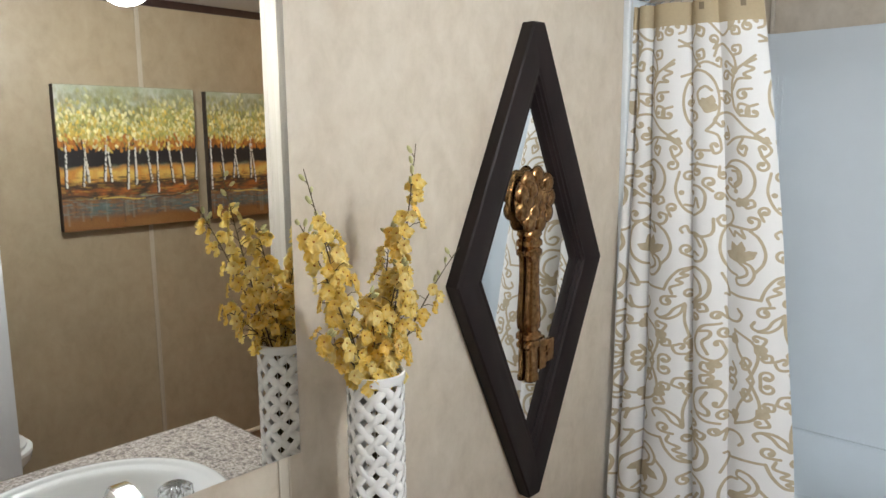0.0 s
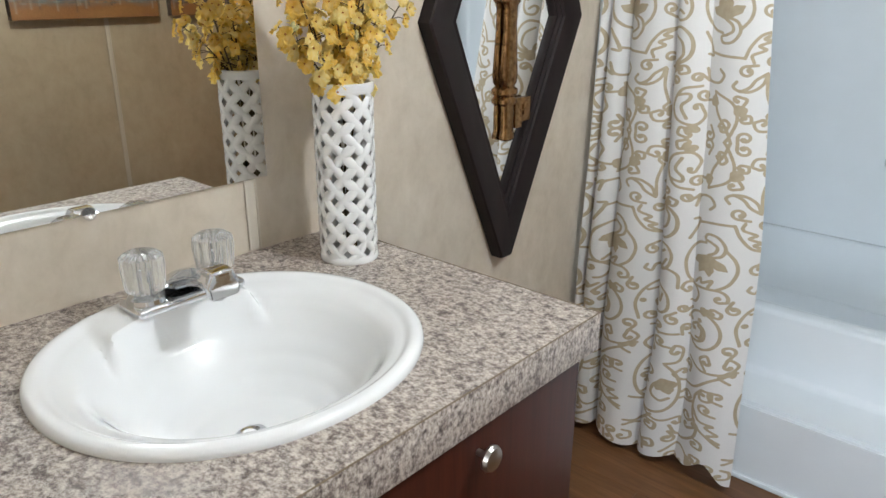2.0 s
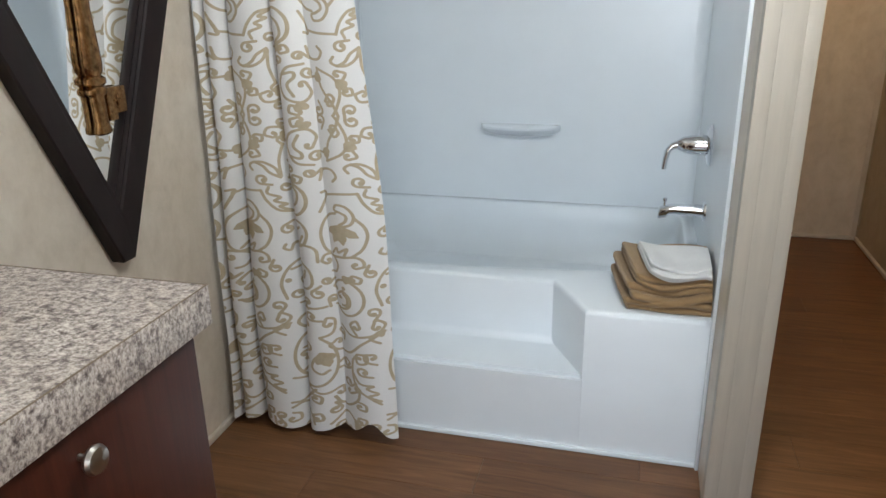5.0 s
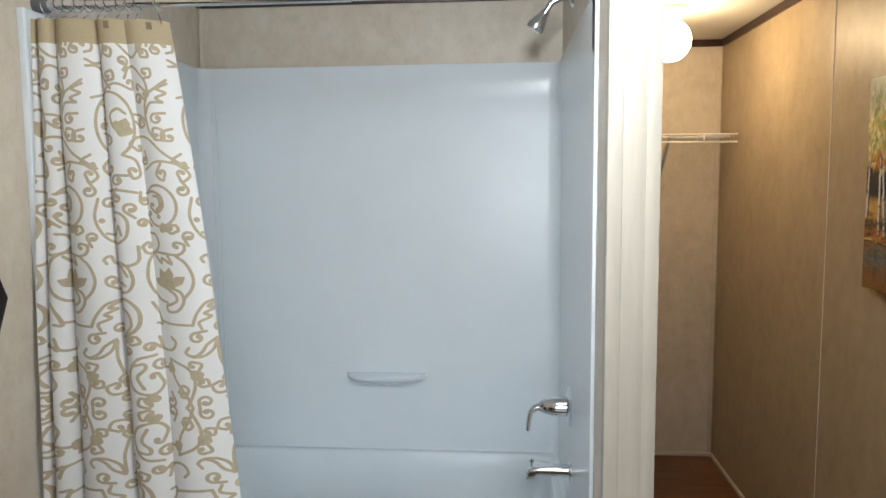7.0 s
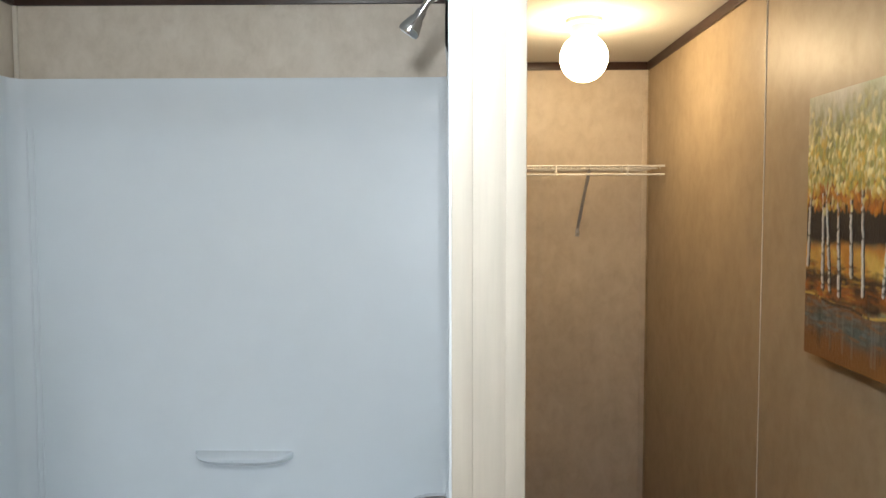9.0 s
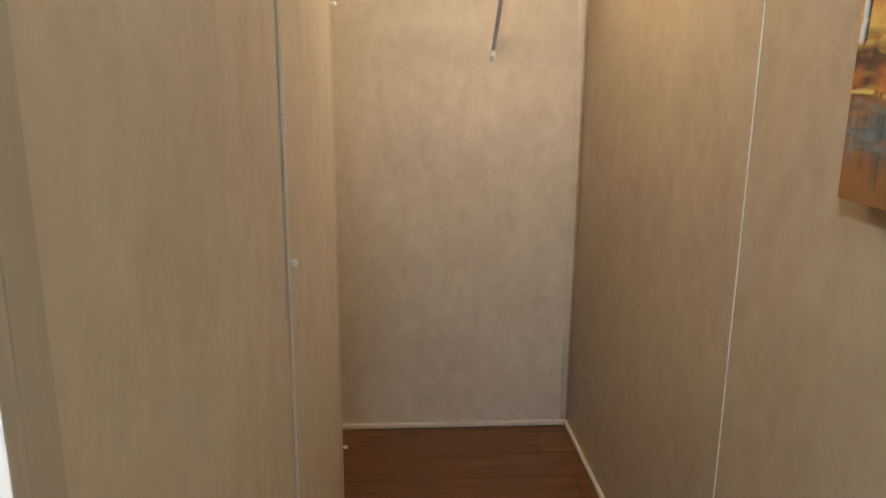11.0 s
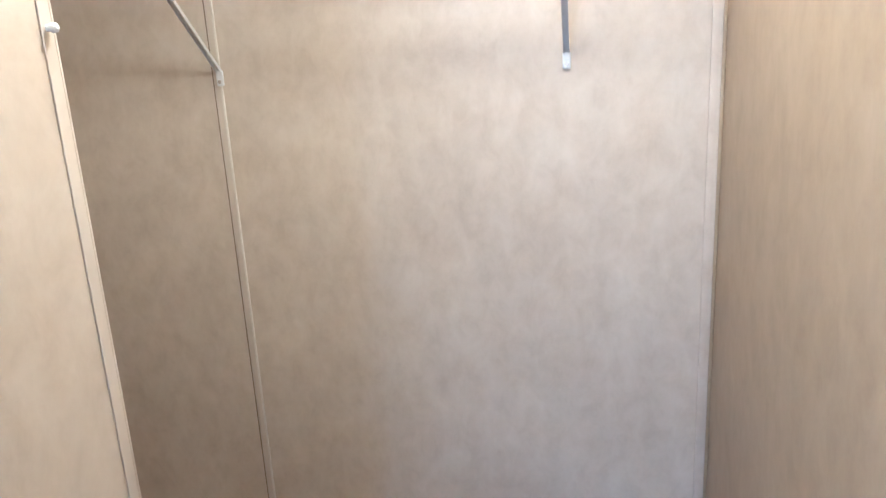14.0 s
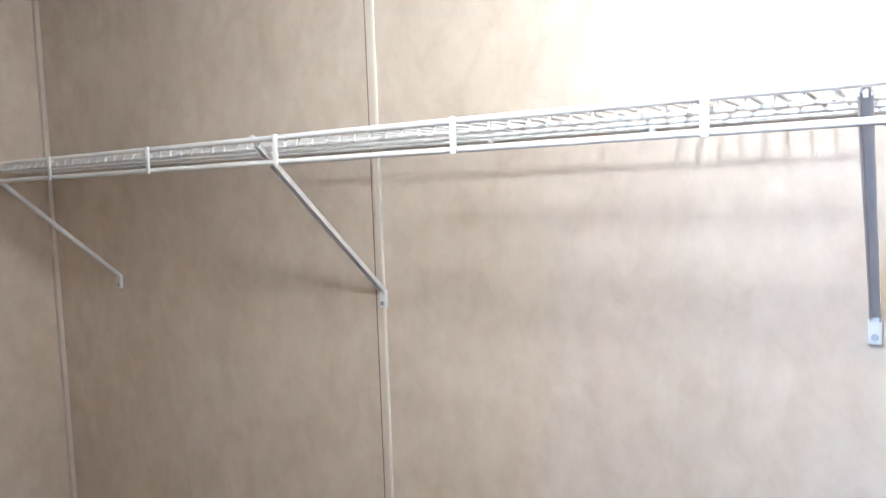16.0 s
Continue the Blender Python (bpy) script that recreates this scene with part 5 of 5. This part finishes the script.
def painting(y0, y1, z0, z1, seed, label):
    ob = empty("painting", (W - 0.02, (y0 + y1) / 2, z0), label, "painting", "pair of birch paintings")
    d = 0.036
    wpart("canvas_edge", box((W - d, y0, z0), (W - 0.001, y1, z1), 0.002), CANVASEDGE, ob)
    n = 230
    img = painted(seed, n)
    xs = W - d - 0.003
    relief = img.mean(-1) * 0.004
    ys = np.linspace(y1 - 0.001, y0 + 0.001, n)
    zs = np.linspace(z0 + 0.001, z1 - 0.001, n)
    Y, Z = np.meshgrid(ys, zs, indexing="ij")
    co = np.stack([xs - relief, Y, Z], -1).reshape(-1, 3)
    idx = np.arange(n * n).reshape(n, n)
    q = np.stack([idx[:-1, :-1], idx[1:, :-1], idx[1:, 1:], idx[:-1, 1:]], -1).reshape(-1, 4)
    me = bpy.data.meshes.new("painted_face")
    me.from_pydata(co.tolist(), [], q.tolist())
    at = me.attributes.new("paint", "FLOAT_COLOR", "POINT")
    at.data.foreach_set("color", np.concatenate([img, np.ones((n, n, 1))], -1).reshape(-1).astype(np.float32))
    me.materials.append(CANVAS)
    me.shade_smooth()
    under(new("painted_face", me), ob)
    return ob


painting(-0.045, 0.518, 1.138, 1.736, 21, "birch grove canvas in yellow and orange on the wall")
painting(-0.712, -0.106, 1.138, 1.742, 34, "birch grove canvas over blue water on the wall")

# ---- closet shelf ----
SZ, SF, SLZ = 1.651, 1.795, 1.616
shelf = empty("wire_shelf", (1.1, YB, SZ), "white coated wire closet shelf along the back wall", "shelf")
for _y, _z, _r in ((SF, SZ, 0.0042), (SF + 0.002, SLZ, 0.0042), (1.90, SZ - 0.005, 0.0032), (2.00, SZ - 0.005, 0.0032), (YB - 0.006, SZ - 0.004, 0.0032)):
    wpart("rail", tube([(0.012, _y, _z), (W - 0.012, _y, _z)], _r, 10), WIRE, shelf)
_wire = finish("cross_wire", tube([(0, YB - 0.004, SZ), (0, SF + 0.03, SZ), (0, SF + 0.012, SZ - 0.001), (0, SF + 0.004, SZ - 0.006), (0, SF + 0.001, SZ - 0.014)], 0.0022, 6), WIRE)
_nw = 84
for _k in range(_nw):
    _o = new("cross_wire", _wire)
    _o.parent = shelf
    _o.matrix_local = Matrix.Translation(Vector((0.03 + (W - 0.06) * _k / (_nw - 1), 0, 0)) - shelf.location)
_tie = finish("rail_tie", box((-0.0045, SF - 0.0065, SLZ - 0.005), (0.0045, SF - 0.0035, SZ + 0.005), 0.001), WIRE)
for _x in (0.262, 0.562, 0.863, 1.162, 1.466, 1.764, 2.056):
    _o = new("rail_tie", _tie)
    _o.parent = shelf
    _o.matrix_local = Matrix.Translation(Vector((_x, 0, 0)) - shelf.location)


def bracket(x):
    ob = empty("shelf_bracket", (x, YB, 1.36), "white diagonal wire shelf bracket screwed to the wall", "bracket", "brackets under the wire shelf")
    a, b = Vector((x, SF + 0.008, SZ - 0.008)), Vector((x, YB - 0.006, 1.384))
    d = (b - a).normalized()
    nrm = Vector((0, d.z, -d.y))
    rings = []
    for p in (a, b):
        rings.append([p + Vector((sx * 0.0065, 0, 0)) + nrm * sn for sx, sn in ((-1, -0.003), (1, -0.003), (1, 0.005), (0.7, 0.005), (0.7, -0.0005), (-0.7, -0.0005), (-0.7, 0.005), (-1, 0.005))])
    wpart("strut", loops(rings, True, True), WIRE, ob, smooth=False)
    wpart("wall_clip", box((x - 0.0085, YB - 0.009, 1.350), (x + 0.0085, YB - 0.001, 1.386), 0.003), PLASTIC, ob, "small white plastic clip")
    wpart("screw", lathe([(0.0045, 0.0), (0.004, -0.002)], (x, YB - 0.009, 1.360), "y", 12), NICKEL, ob)
    wpart("hook", tube([(x, SF + 0.008, SZ - 0.008), (x, SF + 0.002, SZ + 0.002), (x, SF - 0.004, SZ + 0.004)], 0.004, 8), WIRE, ob)
    return ob


for _x in (0.290, 1.112, 1.903):
    bracket(_x)
for _x in (0.55, 0.82, 1.35, 1.62, 2.1):
    _o = thing("shelf_clip", box((_x - 0.0045, YB - 0.009, SZ - 0.012), (_x + 0.0045, YB - 0.001, SZ + 0.004), 0.002), PLASTIC, "small white plastic clip holding the wire shelf", "clip", "clips on the closet wall")

# small white studs on the partition
for _y, _z, _r in ((0.432, 1.074, 0.0055), (LCY - 0.008, 1.439, 0.005), (LCY - 0.004, 0.447, 0.004)):
    _bm = lathe([(_r * 0.7, 0.0), (_r * 0.6, 0.004), (_r, 0.006), (_r * 0.9, 0.010), (_r * 0.4, 0.012)], (P1 + 0.0015, _y, _z), "x", 18)
    thing("wall_stud", _bm, PLASTIC, "small white round peg on the wall", "peg", "pegs on the partition")

# ---- door and toilet behind it ----
door = empty("door", (1.575, -1.84, 0.01), "white interior door standing open beside the doorway", "door")
wpart("leaf", box((1.560, YS + 0.015, 0.012), (1.595, -1.118, 2.0), 0.002), DOORM, door)
for _s, _x in ((-1, 1.560), (1, 1.595)):
    wpart("door_knob", lathe([(0.028, 0.0), (0.026, _s * 0.006), (0.011, _s * 0.012), (0.011, _s * 0.030), (0.026, _s * 0.040), (0.027, _s * 0.052), (0.016, _s * 0.062)], (_x, -1.175, 1.0), "x", 28), NICKEL, door, "round brushed nickel knob")

TX = 1.91
toilet = empty("toilet", (TX, -1.5, 0), "white porcelain toilet with the lid down", "toilet")
wpart("bowl", loops([oval(TX, cy, a, b, z, 48, 2.2) for cy, a, b, z in ((-1.42, 0.11, 0.24, 0.0), (-1.42, 0.10, 0.22, 0.06), (-1.40, 0.10, 0.20, 0.16), (-1.33, 0.14, 0.25, 0.27), (-1.295, 0.18, 0.30, 0.36), (-1.295, 0.185, 0.305, 0.385))], True, True), PORC, toilet)
wpart("seat", loops([oval(TX, -1.30, a, b + 0.03, z, 48, 2.2) for a, b, z in ((0.18, 0.265, 0.386), (0.19, 0.28, 0.390), (0.19, 0.28, 0.402), (0.18, 0.27, 0.406))], True, True), PLASTIC, toilet)
wpart("lid", loops([oval(TX, -1.31, a, b + 0.03, z, 48, 2.2) for a, b, z in ((0.18, 0.262, 0.407), (0.187, 0.272, 0.411), (0.187, 0.272, 0.421), (0.17, 0.25, 0.428))], True, True), PLASTIC, toilet)
wpart("tank", box((TX - 0.21, -1.83, 0.38), (TX + 0.21, -1.655, 0.73), 0.025, 3), PORC, toilet)
wpart("tank_lid", box((TX - 0.22, -1.84, 0.731), (TX + 0.22, -1.645, 0.762), 0.010, 3), PORC, toilet)

# ---- floor planks, last ----
_pr = random.Random(8)
PW = 0.152
_row, _y = 0, YS - 0.04
while _y < YB - 0.002:
    _y1 = min(_y + PW, YB)
    _x = -1.1 + (_row * 0.413) % 0.9
    while _x < W:
        _a, _b = max(0.0, _x), min(W, _x + 0.92)
        if _b - _a > 0.01:
            part("plank", box((_a + 0.0004, _y + 0.0004, -0.006), (_b - 0.0004, _y1 - 0.0004, 0.0), 0.0006, 1), PLANK, floor, smooth=False)
        _x += 0.92
    _y += PW
    _row += 1
